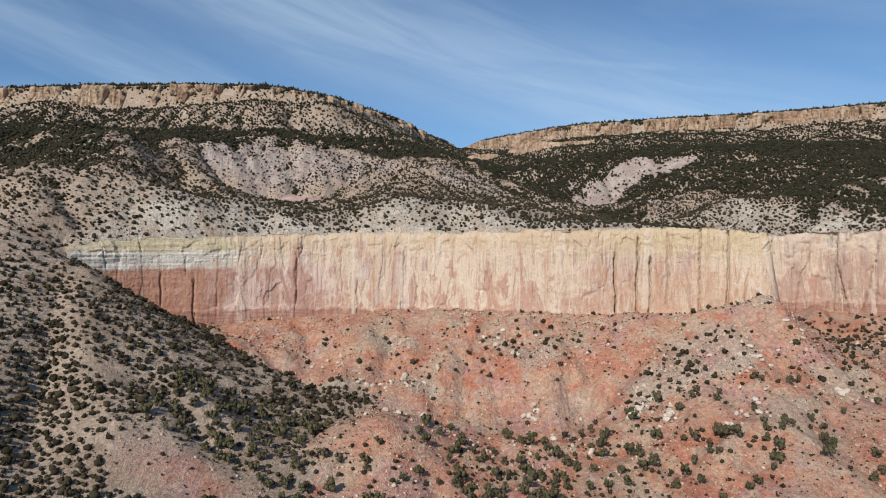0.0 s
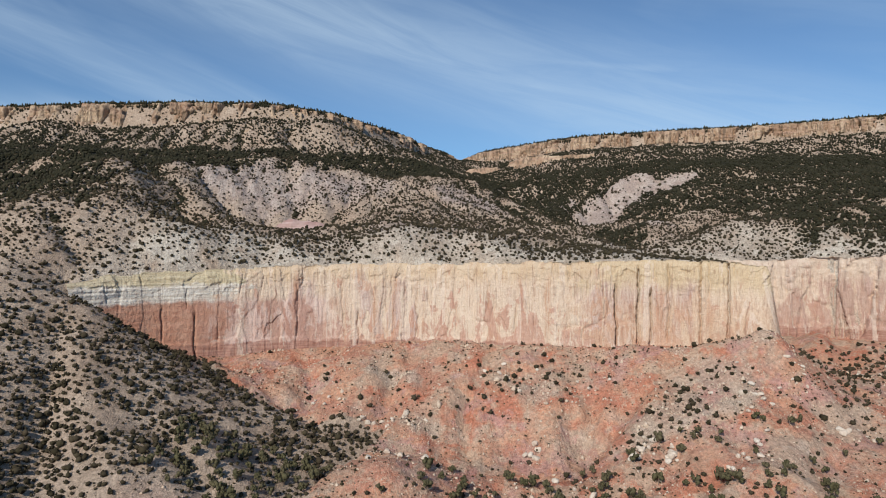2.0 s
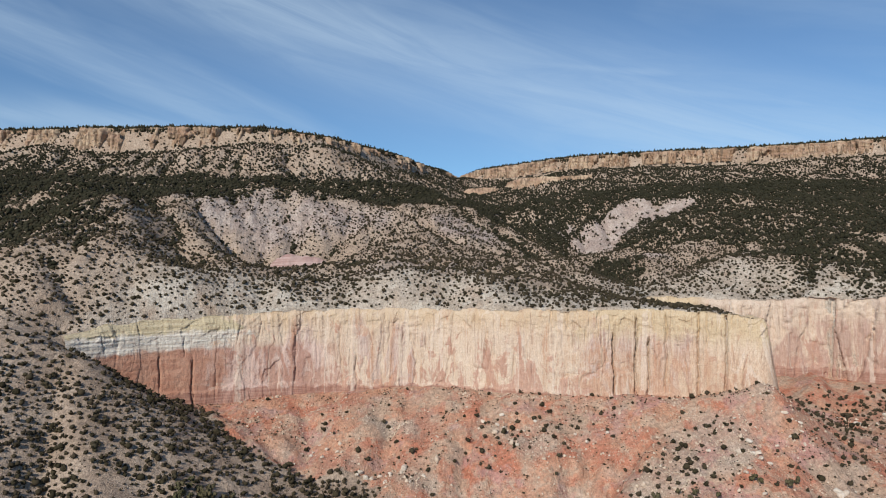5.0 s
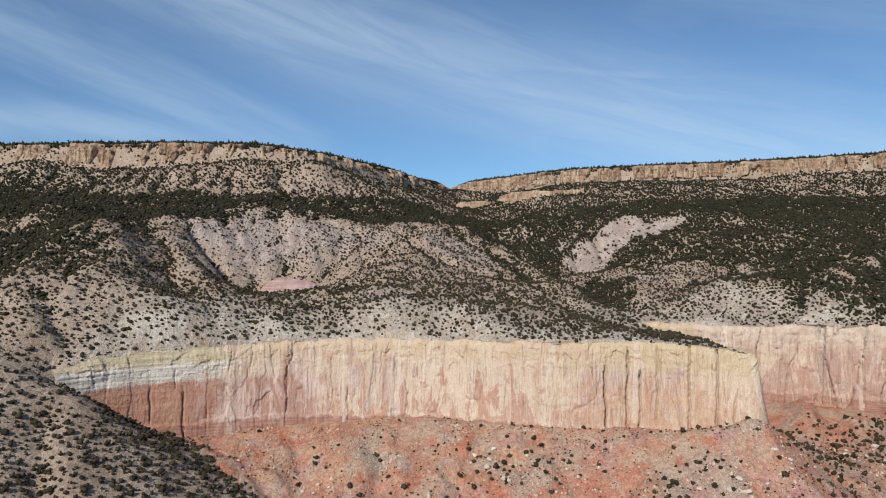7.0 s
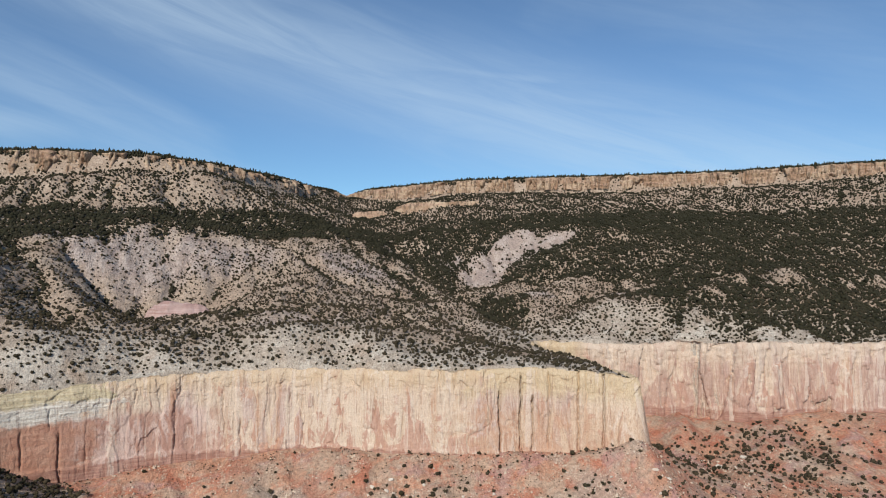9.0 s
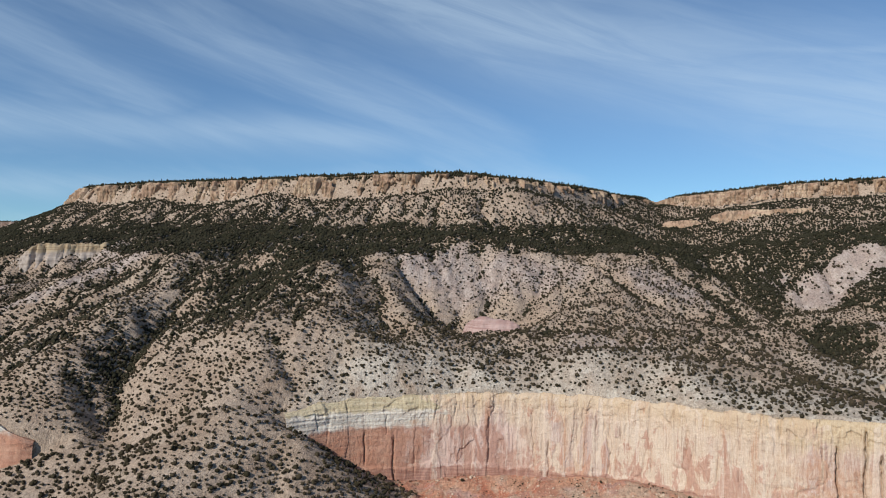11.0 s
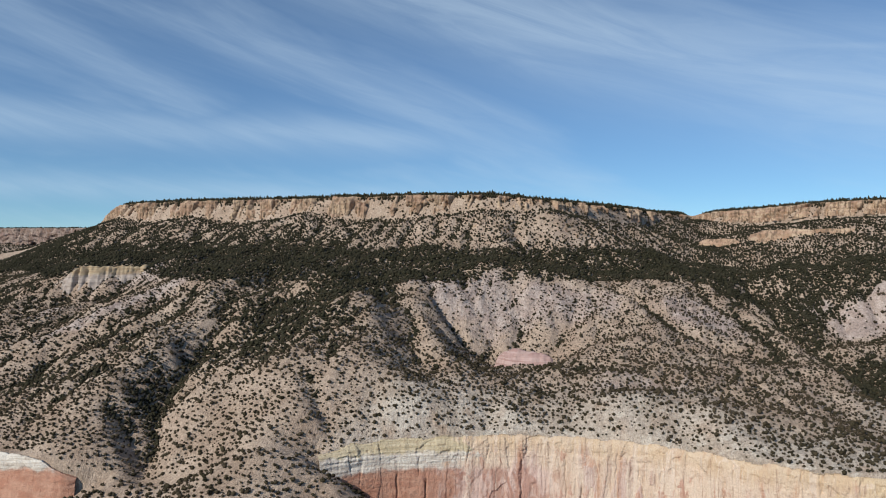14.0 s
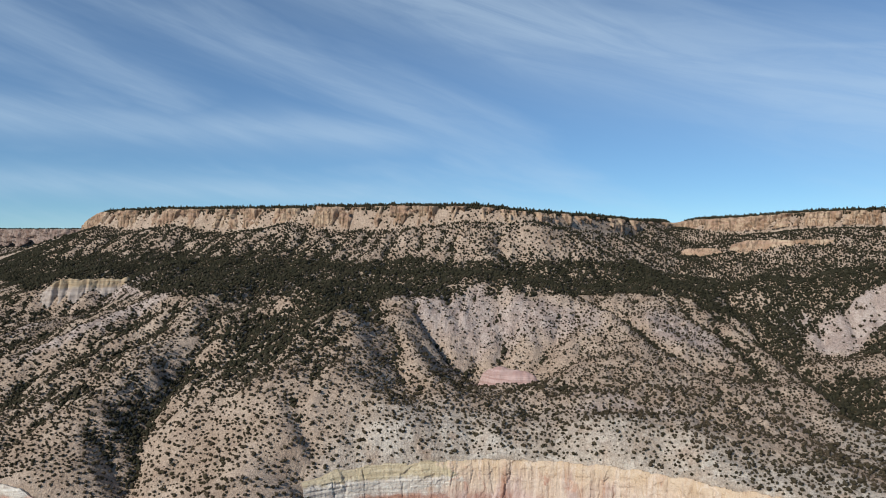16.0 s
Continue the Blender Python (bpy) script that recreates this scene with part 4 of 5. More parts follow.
def caprock(name, line, a, b, height, seed, label, gap=1.25, bulge=1.0, level=None, fade=None, gaps=-0.12, reach=15.0, mat=None):
    """A broken cliff band of blocks and pillars under a mesa's edge. fade: stations between which it sinks into the slope."""
    p, s_ = curve_line(line, gap)
    keep = (s_ >= a) & (s_ <= b)
    p, s_ = p[keep], s_[keep]
    nrm = normals_of(p)
    u = np.linspace(0, 1, 28)
    z_top = land(*(p[:, :2] - nrm * 12).T, rough=False)[0] if level is None else np.full(len(s_), level)
    crown = z_top + 1.2 * fbm(s_, s_ * 0, 40, 4, seed) + 1.4 * np.round(2.5 * pnoise(s_ / 13, 0.7, seed + 8)) / 2
    tall = height * (1.0 + 0.75 * fbm(s_, s_ * 0, 90, 4, seed + 1))
    if fade:
        tall = tall * (1 - 0.68 * step(fade[0], fade[1], s_))
    tall = np.maximum(tall, 4) + 16
    S, U = np.meshgrid(s_, u)
    zz = crown - tall * (1 - U)
    wander = S + 5 * pnoise(S / 30, zz / 70, seed + 7)
    tower = step(gaps - 0.05, gaps + 0.05, pnoise(wander / 34, zz / 160, seed + 2) + 0.45 * pnoise(wander / 13, zz / 60, seed + 3))
    bend = 1.2 * fbm(S, zz, 16, 2, seed + 14)
    pier, pier_gap = slabs(wander, zz * 0.6, 10.0, 40.0, seed + 12)
    brick_, brick_gap = slabs(S + bend, zz + bend * 0.4, 5.0, 4.5, seed + 13)
    shelf, _ = slabs(S + 2 * bend, zz * 0 + 0.5, 24.0, 50.0, seed + 15)
    ledge = step(0.48, 0.52, 0.72 * (1 - U) + 0.5 * shelf)
    out = reach * (tower - 0.45) + 0.10 * tall * (1 - U) ** 1.3 + 5.5 * (pier - 0.5) + 2.4 * (brick_ - 0.5) + 4.0 * ledge + 2 * fbm(S, zz * 0.1, 70, 2, seed + 4)
    out = out - 8.0 * np.exp(-(pier_gap / 0.09) ** 2) - 0.9 * np.exp(-(brick_gap / 0.1) ** 2) + 1.2 * fbm(S, zz, 5, 3, seed + 5, 0.7)
    out = bulge * out * (1 - 0.3 * step(0.9, 1, U))
    wall = np.stack([p[:, 0] + nrm[:, 0] * out, p[:, 1] + nrm[:, 1] * out, zz], -1)
    lips = [np.stack([p[:, 0] - nrm[:, 0] * back, p[:, 1] - nrm[:, 1] * back, crown + down], -1) for back, down in ((4.0, -0.3), (9.0, -3.0), (15.0, -9.0))]
    wall = np.concatenate([wall, np.array(lips)])
    me = mesh_from(name, wall.reshape(-1, 3), grid_faces(*wall.shape[:2]), mat or CAPROCK)
    return tagged(new(name, me), label, "cliff")


def station(line, x, y):
    p, s_ = curve_line(line, 4.0)
    return float(s_[np.argmin(np.hypot(p[:, 0] - x, p[:, 1] - y))])


caprock("mesa_cliff", MESA_WEST, 500, 3400, 17, 61, "broken tan caprock cliff along the top of a mesa", fade=(station(MESA_WEST, -260, 960), station(MESA_WEST, -150, 985)), gaps=-0.02, reach=11.0)
caprock("mesa_cliff", MESA_EAST, 0, 2600, 8, 71, "long pale tan caprock cliff under a wooded mesa top", gaps=-0.22, reach=13.0)
caprock("mesa_cliff", FAR_MESA, 1000, 5400, 60, 81, "hazy pink caprock cliff of a distant mesa", 8.0, 2.0, 388, gaps=-0.6, mat=HAZE_TINTED_CAPROCK)


# ---- rock outcrops ----
def bluff(name, line, z_top, height, seed, mat, label, gap=1.6, lean=0.35, blocky=1.2, arch=0.0, taper=0.16, fins=0.0):
    """A low band of bare rock across a slope, its top sinking into the ground behind."""
    p, s_ = curve_line(line, gap)
    nrm = normals_of(p)
    u = np.linspace(0, 1, 22)
    S, U = np.meshgrid(s_, u)
    ends = step(0, taper, S / s_[-1]) * step(0, taper, 1 - S / s_[-1])
    crown = z_top + 0.14 * height * fbm(s_, s_ * 0, 25, 4, seed, 0.6) - arch * (2 * s_ / s_[-1] - 1) ** 2
    zz = crown - height * 1.45 * (1 - U) * (0.35 + 0.65 * ends) - height * 0.4 * (1 - ends)
    bend = 2 * fbm(S, zz, 14, 2, seed + 4)
    pier, pier_gap = slabs(S + bend, zz * 0.5, 7.0, 30.0, seed + 1)
    bed, bed_gap = slabs(S * 0.4 + bend, zz + bend, 6.0, 2.6, seed + 2)
    out = lean * height * 1.45 * (1 - U) + blocky * (1.6 * (pier - 0.5) + 0.7 * (bed - 0.5) - 0.8 * np.exp(-(pier_gap / 0.09) ** 2)) + 0.5 * fbm(S, zz, 4, 3, seed + 3)
    out = out + fins * (ridged(S, zz * 0.05, 11, 2, seed + 6) - 0.4) * (1 - step(0.25, 0.55, S / s_[-1]))
    wall = np.stack([p[:, 0] + nrm[:, 0] * out, p[:, 1] + nrm[:, 1] * out, zz], -1)
    lips = [np.stack([p[:, 0] - nrm[:, 0] * back, p[:, 1] - nrm[:, 1] * back, zz[-1] - sink], -1) for back, sink in ((4.0, 0.2), (12.0, height * 0.3))]
    wall = np.concatenate([wall, np.array(lips)])
    me = mesh_from(name, wall.reshape(-1, 3), grid_faces(*wall.shape[:2]), mat)
    return tagged(new(name, me), label, "rock outcrop")


def layered_rock(name, a, b, c, cap=9000.0):
    m, n, bsdf = material(name)
    pos = n.add("ShaderNodeNewGeometry").outputs["Position"]
    band = n.noise(n.mapping(pos, (0.04, 0.04, 1)), 0.8, 4.0, 0.6)
    col = n.mix(n.span(band, 0.36, 0.62), a, b)
    col = n.mix(n.span(n.noise(pos, 0.08, 5.0, 0.6), 0.5, 0.7, 0.0, 0.7), col, c)
    col = n.mix(n.span(n.noise(n.mapping(pos, (1, 1, 0.3)), 0.5, 6.0, 0.7), 0.5, 0.66, 0.0, 0.5), col, n.mix(0.6, col, (0.12, 0.09, 0.07)))
    z = n.math("MULTIPLY_ADD", n.noise(pos, 0.1, 4.0), 14.0, n.math("SUBTRACT", n.add("ShaderNodeSeparateXYZ", {0: pos}).outputs[2], 7.0))
    col = n.mix(n.span(z, cap - 3, cap + 3), col, n.mix(n.span(band, 0.4, 0.6), (0.31, 0.23, 0.15), (0.40, 0.32, 0.22)))
    n.tree.links.new(col, bsdf.inputs["Base Color"])
    bump = n.add("ShaderNodeBump", {"Height": band, "Strength": 0.8, "Distance": 0.8})
    n.tree.links.new(bump.outputs[0], bsdf.inputs["Normal"])
    return m


PINK_ROCK = layered_rock("pink_mudstone", (0.33, 0.215, 0.20), (0.45, 0.33, 0.31), (0.39, 0.29, 0.27))
PALE_ROCK = layered_rock("pale_mudstone", (0.33, 0.28, 0.25), (0.43, 0.37, 0.33), (0.38, 0.29, 0.22), 233.0)
bluff("rock_outcrop", [(-166, 654), (-150, 645), (-124, 638), (-102, 644)], 171, 30, 201, PINK_ROCK, "bare pink layered mudstone outcrop among dark shrubs", lean=0.55, blocky=1.3, arch=11.0, taper=0.08)
bluff("rock_outcrop", [(-766, 700), (-738, 708), (-705, 722), (-676, 742), (-650, 758), (-630, 776)], 244, 40, 211, PALE_ROCK, "pale grey mudstone bluff with an ochre cap", lean=0.4, blocky=2.6, arch=4.0, taper=0.2, fins=7.0)
bluff("rock_outcrop", [(115, 1196), (150, 1180), (190, 1166), (240, 1152), (290, 1140)], 301, 17, 221, CAPROCK, "ochre sandstone ledge on a wooded slope", gap=2.5, lean=0.5, blocky=2.0)
bluff("rock_outcrop", [(-268, 912), (-247, 902), (-224, 910)], 301, 22, 231, CAPROCK, "tan sandstone ledge below the caprock", gap=2.0, lean=0.7, blocky=2.0)
bluff("rock_outcrop", [(-200, 936), (-174, 929), (-146, 934), (-128, 946)], 298, 15, 241, CAPROCK, "tan sandstone ledge on a shrubby slope", gap=2.0, lean=0.7, blocky=2.0)
bluff("rock_outcrop", [(-560, 952), (-545, 944), (-520, 946)], 318, 22, 251, CAPROCK, "tan sandstone buttress below the caprock", gap=2.0, lean=0.5, blocky=2.0)
bluff("rock_outcrop", [(40, 1240), (70, 1228), (105, 1216)], 288, 12, 261, CAPROCK, "ochre ledge beside a wooded ravine", gap=2.5, lean=0.6, blocky=1.6)


# ---- woodland ----
def spot(x, y):
    """Ground height by the ground's own grid."""
    i, j = np.clip(np.searchsorted(GX, x) - 1, 0, len(GX) - 2), np.clip(np.searchsorted(GY, y) - 1, 0, len(GY) - 2)
    u, t = (x - GX[i]) / (GX[i + 1] - GX[i]), (y - GY[j]) / (GY[j + 1] - GY[j])
    return (Z[j, i] * (1 - u) + Z[j, i + 1] * u) * (1 - t) + (Z[j + 1, i] * (1 - u) + Z[j + 1, i + 1] * u) * t


def cover(x, y):
    """Share of the ground under trees."""
    z = spot(x, y)
    e = 9.0
    zx0, zx1, zy0, zy1 = spot(x - e, y), spot(x + e, y), spot(x, y - e), spot(x, y + e)
    hollow = (zx0 + zx1 + zy0 + zy1 - 4 * z) / e
    slope = np.hypot(zx1 - zx0, zy1 - zy0) / (2 * e)
    d, _ = away(x, y, rim_line)
    d = np.where(inside(x, y, RIM_AREA), 1, -1) * d
    dm = np.full(np.shape(x), -1e9)
    for area, line in ((WEST_AREA, west_line), (EAST_AREA, east_line)):
        dm = np.maximum(dm, np.where(inside(x, y, area), 1, -1) * away(x, y, line)[0])
    red, pale, bare = zones(x, y, z, d, dm)
    n1, n2 = fbm(x, y, 70, 3, 301), fbm(x, y, 16, 3, 302)
    mid = 0.80 + 0.15 * np.clip(hollow, -0.8, 1.2) * step(20, 50, d) + 0.10 * n1 + 0.07 * n2
    mid = mid - 0.05 * (1 - step(60, 120, d)) + 0.12 * step(200, 300, x) * (1 - step(90, 130, d)) - 0.3 * step(150, 230, x) * (1 - step(10, 22, d))
    bench = step(226, 236, z + 6 * n1) * (1 - step(257, 275, z + 10 * n1)) * (1 - 0.6 * step(0.55, 0.8, slope))
    mid = mid + bench * 0.62
    mid = mid + 0.02 * step(262, 280, z)
    east = step(120, 260, x) * step(172, 190, z + 14 * n1) * (1 - step(254, 272, z + 10 * n1)) * step(640, 700, y)
    mid = mid + east * (0.72 + 0.2 * n1) + 0.16 * step(230, 420, x) * (1 - step(254, 272, z))
    mid = mid + 0.15 * bump_at(x, y, -360, 640, 80, 90, 20)
    mid = mid + 0.10 * (1 - step(-460, -380, x)) + 0.2 * bump_at(x, y, -330, 570, 60, 100)
    ravine = bump_at(x, y, 70, 1060, 45, 200, -4) + bump_at(x, y, 130, 850, 26, 110, -14) + bump_at(x, y, 170, 690, 30, 60, -10)
    mid = mid + 0.45 * ravine
    mid = mid + carved(x, y, [(24, [(-375, 430, 0.2), (-394, 451, 0.25), (-414, 510, 0.25), (-405, 548, 0.35), (-355, 575, 0.4), (-326, 630, 0.4), (-312, 690, 0.35)])])
    mid = mid - 0.14 * bare ** 1.5 * (1 - np.clip(hollow, 0, 1)) + 0.15 * bump_at(x, y, -415, 460, 26, 60) - 0.2 * step(0.75, 1.1, slope) * step(20, 50, d)
    mid = mid * (1 - 0.85 * step(0.4, 0.65, scar(x, y) + 0.12 * n2))
    hill = np.where(red < 0.1, 1, 0)
    low_h = 0.61 + 0.10 * np.clip(hollow, -0.7, 1.0) + 0.08 * n1 + 0.06 * n2 + 0.06 * np.clip(-carved(x, y, LOW_LINES[1:3]), 0, 6) + 0.3 * bump_at(x, y, -120, 398, 50, 8, -9) + 0.45 * bump_at(x, y, -150, 243, 32, 22) + 0.4 * bump_at(x, y, -180, 290, 18, 40)
    low_h = low_h + 0.45 * bump_at(x, y, -152, 323, 17, 13) - bump_at(x, y, -152, 323, 10, 7) * 2.2
    low_r = 0.03 + 0.10 * n2 + 0.30 * np.clip(hollow, 0, 1) * step(205, 230, x) + 0.16 * stony(x, y) + 0.62 * bump_at(x, y, 45, 302, 75, 36, 6) * (0.62 + 1.3 * n2) + 0.30 * bump_at(x, y, 122, 352, 40, 16, -10) + 0.22 * bump_at(x, y, 40, 418, 55, 14) + 0.2 * bump_at(x, y, 150, 300, 50, 14) + 0.5 * bump_at(x, y, 290, 460, 80, 60) * (0.8 + 1.2 * n2)
    low = np.where(hill > 0.5, low_h, low_r)
    c = np.where(d > 0, mid, low)
    c = np.where(dm > 3, 0.92, c)
    c = np.where((d > -2.0) & (d < 4.0), 0.10 * step(0.05, 0.3, n2), c)
    c = np.where((dm > -14) & (dm < 3), 0.35 + 0.5 * n2, c)
    return np.clip(c, 0, 0.97), d, dm, z


def scatter(x0, x1, y0, y1, cell, seed, loose=0.45):
    rng = np.random.default_rng(seed)
    gx, gy = np.meshgrid(np.arange(x0, x1, cell), np.arange(y0, y1, cell))
    x, y = (gx + rng.uniform(-loose, loose, gx.shape) * cell).ravel(), (gy + rng.uniform(-loose, loose, gx.shape) * cell).ravel()
    seen = np.abs(np.degrees(np.arctan2(x, y)) + 4) < 57
    x, y = x[seen], y[seen]
    c, d, dm, z = cover(x, y)
    keep = rng.uniform(0, 1, x.shape) < c
    r = np.minimum(rng.gamma(6.0, 0.165, x.shape), 2.0)
    return tuple(v[keep] for v in (x, y, z, r, d, dm, c))


ICO = np.array([(0, 0, -1), (0.72, -0.53, -0.45), (-0.28, -0.85, -0.45), (-0.89, 0, -0.45), (-0.28, 0.85, -0.45), (0.72, 0.53, -0.45),
                (0.28, -0.85, 0.45), (-0.72, -0.53, 0.45), (-0.72, 0.53, 0.45), (0.28, 0.85, 0.45), (0.89, 0, 0.45), (0, 0, 1)])
ICO_F = np.array([(0, 1, 2), (1, 0, 5), (0, 2, 3), (0, 3, 4), (0, 4, 5), (1, 5, 10), (2, 1, 6), (3, 2, 7), (4, 3, 8), (5, 4, 9),
                  (1, 10, 6), (2, 6, 7), (3, 7, 8), (4, 8, 9), (5, 9, 10), (6, 10, 11), (7, 6, 11), (8, 7, 11), (9, 8, 11), (10, 9, 11)])


OCTA = np.array([(1, 0, 0), (-1, 0, 0), (0, 1, 0), (0, -1, 0), (0, 0, 1), (0, 0, -1)], float)
OCTA_F = np.array([(4, 0, 2), (4, 2, 1), (4, 1, 3), (4, 3, 0), (5, 2, 0), (5, 1, 2), (5, 3, 1), (5, 0, 3)])


def crowns(x, y, z, width, tall, tufts, rng, core=True):
    """Foliage of many trees at once: an uneven core and loose tufts that stand out of it."""
    n = len(x)
    parts_v, parts_f, at = [], [], 0
    if core:
        shape, shape_f = (ICO, ICO_F) if core is True else (OCTA, OCTA_F)
        m = len(shape)
        k = rng.uniform(0.55, 1.05, (n, m, 1))
        spin = rng.uniform(0, 2 * math.pi, n)
        c, q = np.cos(spin)[:, None], np.sin(spin)[:, None]
        v = np.stack([shape[:, 0] * c - shape[:, 1] * q, shape[:, 0] * q + shape[:, 1] * c, np.broadcast_to(shape[:, 2], (n, m))], -1)
        v = v * k * np.stack([width, width, tall], -1)[:, None, :] * 0.5
        v = v + np.stack([x, y, z + tall * 0.47], -1)[:, None, :]
        parts_v.append(v.reshape(-1, 3))
        parts_f.append((shape_f[None] + (np.arange(n) * m)[:, None, None]).reshape(-1, 3))
        at = n * m
    if tufts:
        way = rng.normal(size=(n, tufts, 3))
        way /= np.linalg.norm(way, axis=2, keepdims=True)
        way[..., 2] = np.abs(way[..., 2]) * 1.1 - 0.35
        c = way * rng.uniform(0.55, 1.0, (n, tufts, 1)) * np.stack([width, width, tall], -1)[:, None, :] * 0.52
        c = c + np.stack([x, y, z + tall * 0.5], -1)[:, None, :]
        size = (width * 0.26)[:, None, None, None] * rng.uniform(0.6, 1.3, (n, tufts, 1, 1))
        tri = rng.normal(size=(n, tufts, 4, 3))
        tri /= np.linalg.norm(tri, axis=3, keepdims=True)
        v = c[:, :, None, :] + tri * size
        parts_v.append(v.reshape(-1, 3))
        q = np.array([(0, 1, 2), (0, 2, 3), (0, 3, 1), (1, 3, 2)])
        parts_f.append((q[None] + at + (np.arange(n * tufts) * 4)[:, None, None]).reshape(-1, 3))
    return np.concatenate(parts_v), np.concatenate(parts_f)


def wood(name, sel, data, width, tall, tufts, mat, label, seed, core=True):
    x, y, z = (v[sel] for v in data[:3])
    rng = np.random.default_rng(seed)
    v, f = crowns(x, y, z - 0.12 * tall[sel], width[sel], tall[sel], tufts, rng, core)
    me = mesh_from(name, v, f, mat)
    return tagged(new(name, me), label, "trees", kind="stuff")


near = scatter(-420, 560, 215, 505, 3.35, 401)
upper = scatter(-1250, 820, 380, 890, 3.1, 402)
dense = scatter(-1100, 900, 380, 1010, 2.9, 408, 0.6)
high = scatter(-1250, 1050, 860, 1560, 3.5, 403)

# the trees of the valley floor, one by one
on_floor = (near[0] > -125) & (near[0] < 215) & (near[1] > 262) & (near[1] < 352) & (near[4] < 0)
pick = np.flatnonzero(on_floor)
pick = pick[np.argsort(-near[3][pick])][:280]
single = np.zeros(len(near[0]), bool)
single[pick] = True

w_near, t_near = 0.7 + 2.1 * near[3], 0.8 + 1.75 * near[3]
wood("hillside_junipers", (near[4] < 0) & ~single, near, w_near, t_near, 6, JUNIPER, "dark green juniper and pinyon shrubs dotted over dry slopes", 411)
upper_keep = (upper[4] > 0) & (upper[5] < 3)
w_up, t_up = 0.5 + 1.9 * upper[3], 0.5 + 1.6 * upper[3]
low_up = upper_keep & (upper[1] < 620)
wood("rimland_junipers", low_up, upper, w_up, t_up, 3, JUNIPER, "juniper shrubs on pale ground behind the cliff rim", 421)
wood("slope_junipers", upper_keep & ~low_up & (upper[1] < 870), upper, w_up, t_up, 2, JUNIPER, "pinyon and juniper shrubs speckling eroded badland slopes", 422, "octa")
dense_keep = (dense[4] > 0) & (dense[5] < -25) & (dense[6] > 0.93)
w_de, t_de = 1.7 + 2.5 * dense[3], 1.6 + 2.3 * dense[3]
wood("bench_forest", dense_keep, dense, w_de, t_de, 1, PINE, "dense dark pinyon forest along a sloping bench", 423, "octa")
brush = (dense[4] > 0) & (dense[5] < 3) & (dense[1] < 870) & (dense[6] <= 0.93) & (dense[3] < 0.80)
wood("slope_brush", brush, dense, 0.5 + 1.0 * dense[3], 0.4 + 0.8 * dense[3], 1, JUNIPER, "low dark brush between the junipers of the slopes", 424, "octa")
far_keep = (high[1] > 870) & (high[4] > 0)
w_hi, t_hi = 1.3 + 2.4 * high[3], 1.2 + 2.2 * high[3]
top = far_keep & (high[5] > 3) & (high[5] < 26)
w_top, t_top = 2.2 + 2.6 * high[3], 2.4 + 2.6 * high[3]
wood("upper_forest", far_keep & (high[5] < 3) & (high[6] > 0.7), high, w_hi, t_hi, 1, PINE, "dark pinyon forest on the upper slopes", 435, "octa")
wood("talus_junipers", far_keep & (high[5] < 3) & (high[6] <= 0.7), high, w_hi, t_hi, 2, JUNIPER, "shrubs scattered over steep tan talus below caprock", 431, "octa")
wood("mesa_top_pines", top, high, w_top, t_top, 2, PINE, "line of dark pines along the flat mesa top", 432, "octa")
edge = scatter(-1250, 1050, 900, 1560, 2.7, 404, 0.6)
w_ed, t_ed = 1.9 + 2.0 * edge[3], 3.4 + 3.8 * edge[3]
wood("mesa_edge_pines", (edge[5] > 0) & (edge[5] < 16), edge, w_ed, t_ed, 2, PINE, "dense fringe of dark pines at the mesa edge", 433, "octa")
def strew(count, seed):
    rng = np.random.default_rng(seed)
    x, y = rng.uniform(-330, 350, count), rng.uniform(240, 480, count)
    d = np.where(inside(x, y, RIM_AREA), 1, -1) * away(x, y, rim_line)[0]
    keep = (d < -4) & (rng.uniform(0, 1, count) < 0.35 + 0.9 * fbm(x, y, 30, 4, 771))
    x, y = x[keep], y[keep]
    return x, y, spot(x, y), rng.gamma(3.0, 0.33, len(x)), d[keep]


sage = strew(24000, 405)
w_sg, t_sg = 0.35 + 0.75 * sage[3], 0.3 + 0.55 * sage[3]
wood("sagebrush", sage[4] < 0, sage, w_sg, t_sg, 1, JUNIPER, "low dark scrub between the junipers", 434, "octa")

far_wood = scatter(-3600, -1150, 1150, 2900, 18.0, 406)
wood("distant_woodland", far_wood[5] < -20, far_wood, 4.5 + 4.5 * far_wood[3], 4.0 + 3.0 * far_wood[3], 1, PINE, "distant dark woodland on far valley slopes", 436, "octa")


def far_mesa_trees(seed):
    rng = np.random.default_rng(seed)
    p, _ = curve_line(FAR_MESA, 9.0)
    p = np.repeat(p[p[:, 0] > -5200], 12, 0)
    back = rng.uniform(4, 160, len(p))
    x, y = p[:, 0] + rng.uniform(-8, 8, len(p)), p[:, 1] + back
    w = rng.uniform(5, 11, len(p))
    return (x, y, np.full(len(p), 388.0)), w


far_top, w_ft = far_mesa_trees(407)
wood("far_mesa_woodland", np.ones(len(w_ft), bool), far_top, w_ft, w_ft * 1.1, 0, PINE, "dark woodland on top of a distant mesa", 437, "octa")


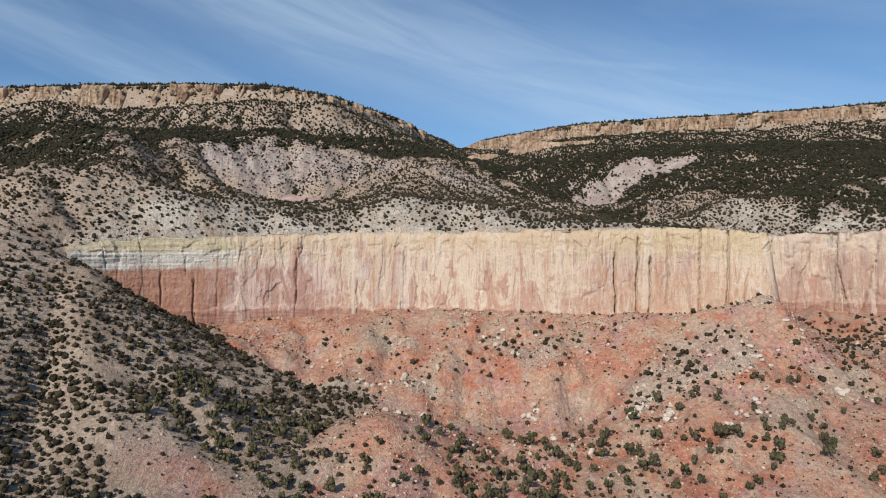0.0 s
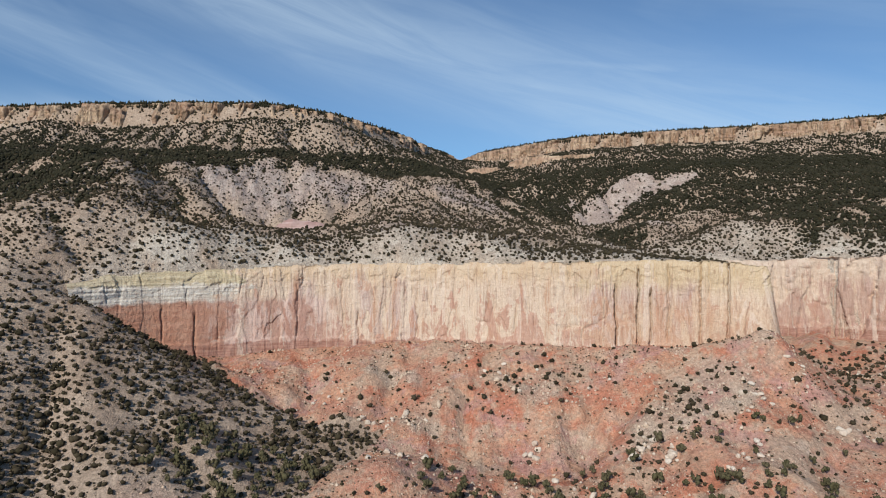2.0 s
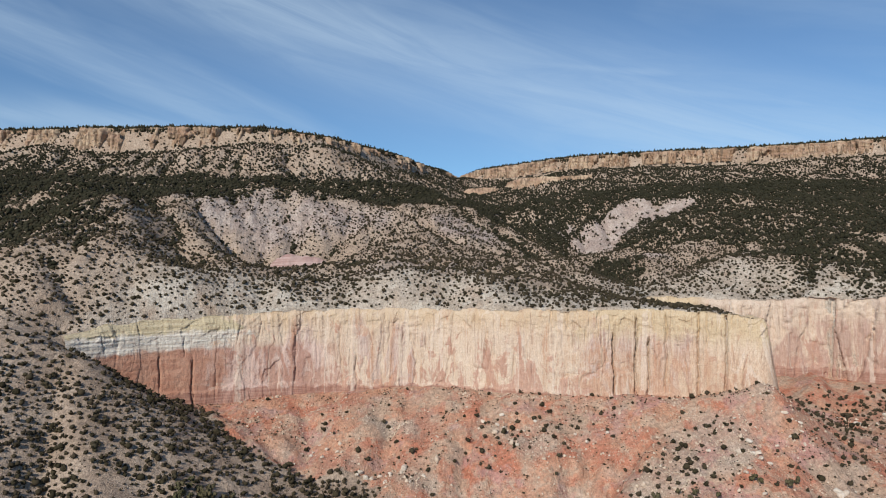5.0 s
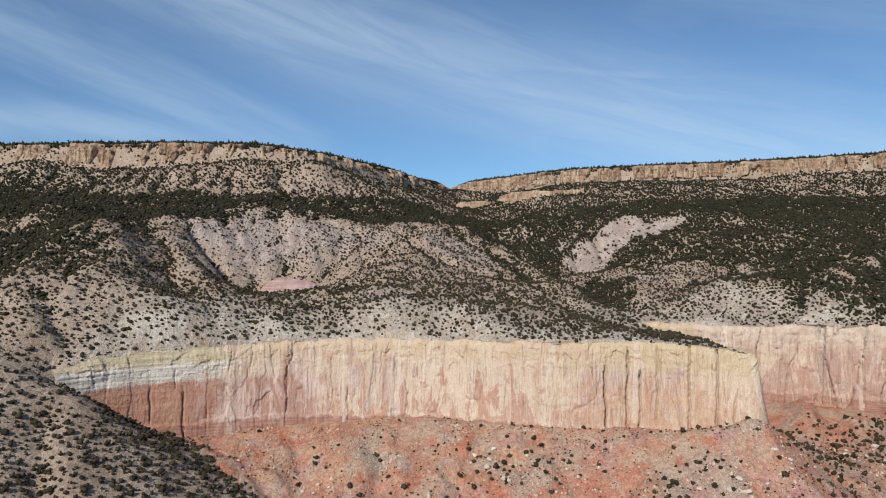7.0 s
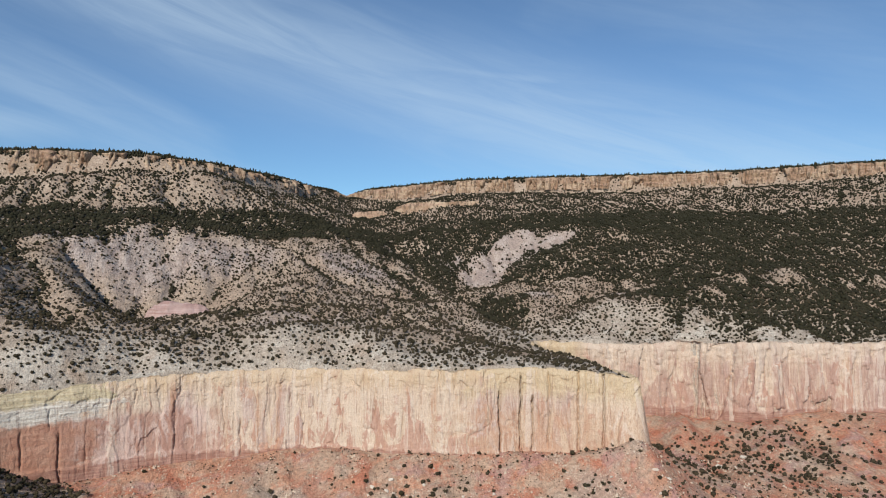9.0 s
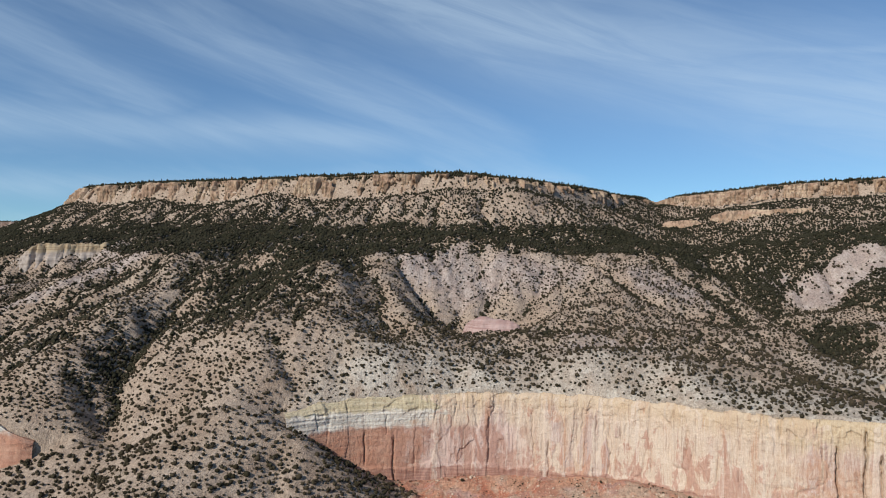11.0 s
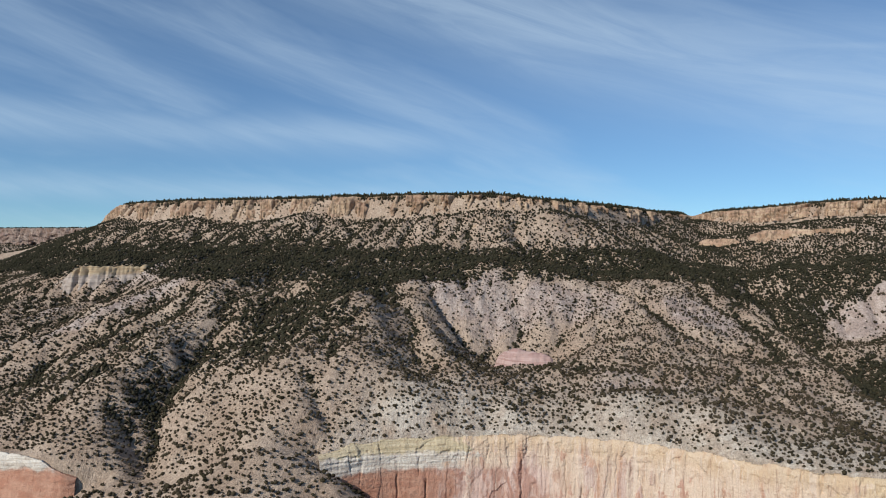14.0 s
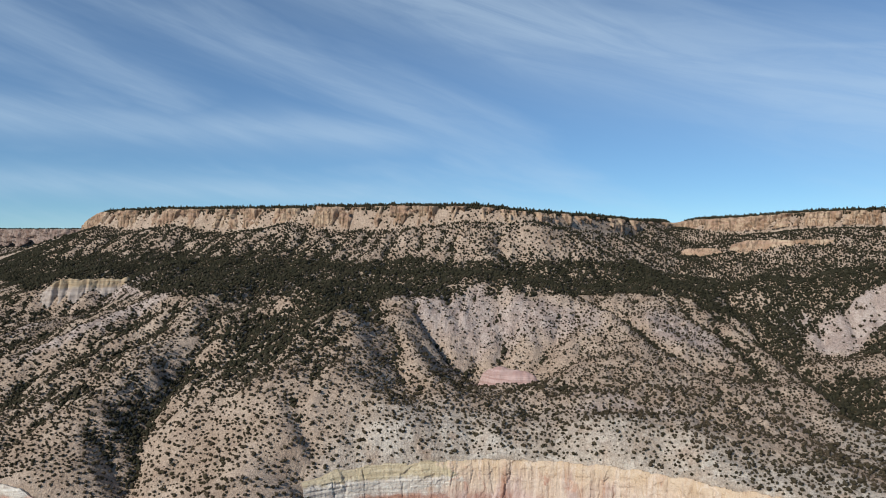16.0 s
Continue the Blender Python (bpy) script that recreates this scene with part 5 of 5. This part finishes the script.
def tree_parts(seed):
    rng = np.random.default_rng(seed)
    n = rng.integers(7, 11)
    a, q = rng.uniform(0, 2 * math.pi, n), np.sqrt(rng.uniform(0, 1, n)) * 0.36
    v, f = crowns(q * np.cos(a), q * np.sin(a), rng.uniform(0.10, 0.48, n), rng.uniform(0.30, 0.52, n), rng.uniform(0.3, 0.5, n), 8, rng)
    leaves = mesh_from("crown", v, f, FLOOR_JUNIPER)
    bm = bmesh.new()
    lean = Matrix.Rotation(radians(rng.uniform(-8, 8)), 4, "X") @ Matrix.Translation((0, 0, 0.12))
    bmesh.ops.create_cone(bm, cap_ends=True, segments=7, radius1=0.06, radius2=0.03, depth=0.5, matrix=lean)
    for k in range(3):
        turn = Matrix.Rotation(radians(120 * k + rng.uniform(-30, 30)), 4, "Z") @ Matrix.Translation((0.09, 0, 0.32)) @ Matrix.Rotation(radians(38), 4, "Y")
        bmesh.ops.create_cone(bm, cap_ends=True, segments=5, radius1=0.03, radius2=0.012, depth=0.36, matrix=turn)
    stem = bpy.data.meshes.new("trunk")
    bm.to_mesh(stem)
    bm.free()
    stem.materials.append(BARK)
    return leaves, stem


def single_trees():
    kinds = [tree_parts(500 + k) for k in range(7)]
    rng = np.random.default_rng(77)
    for i in pick:
        leaves, stem = kinds[rng.integers(len(kinds))]
        w, h = 1.25 * w_near[i], 1.8 * t_near[i]
        tree = tagged(new("juniper_tree", None), "bushy grey-green juniper standing on red desert soil", "tree", "junipers on the valley floor")
        tree.matrix_basis = pose(near[0][i], near[1][i], near[2][i] - 0.1, 0, 0, rng.uniform(0, 360)) @ Matrix.Diagonal((w, w, h, 1))
        for part_name, me in (("crown", leaves), ("trunk", stem)):
            new(part_name, me).parent = tree


single_trees()


# ---- boulders and stones ----
def stone_mesh(seed, cuts=2):
    rng = np.random.default_rng(seed)
    bm = bmesh.new()
    bmesh.ops.create_icosphere(bm, subdivisions=cuts, radius=0.5)
    planes = [(Vector(rng.normal(size=3)).normalized(), rng.uniform(0.26, 0.42)) for _ in range(9)]
    for v in bm.verts:
        for n_, far in planes:
            over = v.co.dot(n_) - far
            if over > 0:
                v.co -= n_ * over
        v.co *= 1 + 0.05 * rng.normal()
    me = bpy.data.meshes.new("boulder")
    bm.to_mesh(me)
    bm.free()
    me.materials.append(ROCK)
    return me


def boulders():
    kinds = [stone_mesh(600 + k) for k in range(8)]
    rng = np.random.default_rng(88)
    heaps = ((99, 350, 9, 10, 4.6), (112, 343, 10, 12, 4.2), (50, 372, 10, 7, 3.6), (-20, 352, 12, 9, 3.6), (160, 366, 22, 18, 3.0), (213, 344, 12, 8, 3.6), (-42, 402, 12, 8, 3.2), (-22, 392, 16, 9, 3.4),
             (138, 322, 14, 9, 3.4), (62, 330, 14, 6, 3.6), (30, 424, 26, 12, 2.4), (86, 402, 20, 7, 2.4), (-70, 424, 18, 8, 2.6), (196, 372, 20, 7, 2.6), (285, 455, 16, 9, 3.2))
    for cx, cy, wide, count, big in heaps:
        for _ in range(count):
            x, y = cx + wide * rng.normal() * 0.6, cy + wide * rng.normal() * 0.5
            r = big * rng.uniform(0.4, 1.35)
            z = float(spot(np.array([x]), np.array([y]))[0])
            ob = tagged(new("boulder", kinds[rng.integers(8)]), "pale cream sandstone boulder fallen onto the red slope", "boulder", "fallen boulders")
            ob.matrix_basis = pose(x, y, z + 0.2 * r, rng.uniform(-25, 25), rng.uniform(-25, 25), rng.uniform(0, 360)) @ Matrix.Diagonal((r * rng.uniform(0.9, 1.5), r, r * rng.uniform(0.6, 0.95), 1))


def rubble():
    rng = np.random.default_rng(99)
    x, y = rng.uniform(-140, 330, 60000), rng.uniform(270, 480, 60000)
    d = np.where(inside(x, y, RIM_AREA), 1, -1) * away(x, y, rim_line)[0]
    red = zones(x, y, x * 0, d, x * 0 - 900)[0]
    p = np.where(d < -2, 0.05 + 0.18 * step(0.05, 0.4, fbm(x, y, 26, 4, 701)) + 0.5 * stony(x, y), 0) * (red > 0.1)
    k = rng.uniform(0, 1, x.shape) < p
    x, y = x[k], y[k]
    n = len(x)
    r = 0.3 + rng.gamma(1.1, 0.36, n)
    octa = np.array([(1, 0, 0), (-1, 0, 0), (0, 1, 0), (0, -1, 0), (0, 0, 1), (0, 0, -1)], float)
    v = octa[None] * rng.uniform(0.4, 0.8, (n, 6, 1)) * r[:, None, None] + 0.12 * r[:, None, None] * rng.normal(size=(n, 6, 3)) + np.stack([x, y, spot(x, y) + 0.1 * r], -1)[:, None, :]
    q = np.array([(4, 0, 2), (4, 2, 1), (4, 1, 3), (4, 3, 0), (5, 2, 0), (5, 1, 2), (5, 3, 1), (5, 0, 3)])
    me = mesh_from("rubble", v.reshape(-1, 3), (q[None] + (np.arange(n) * 6)[:, None, None]).reshape(-1, 3), RUBBLE)
    tagged(new("rubble", me), "pale stones strewn over the red slope", "rubble", kind="stuff")


boulders()
rubble()
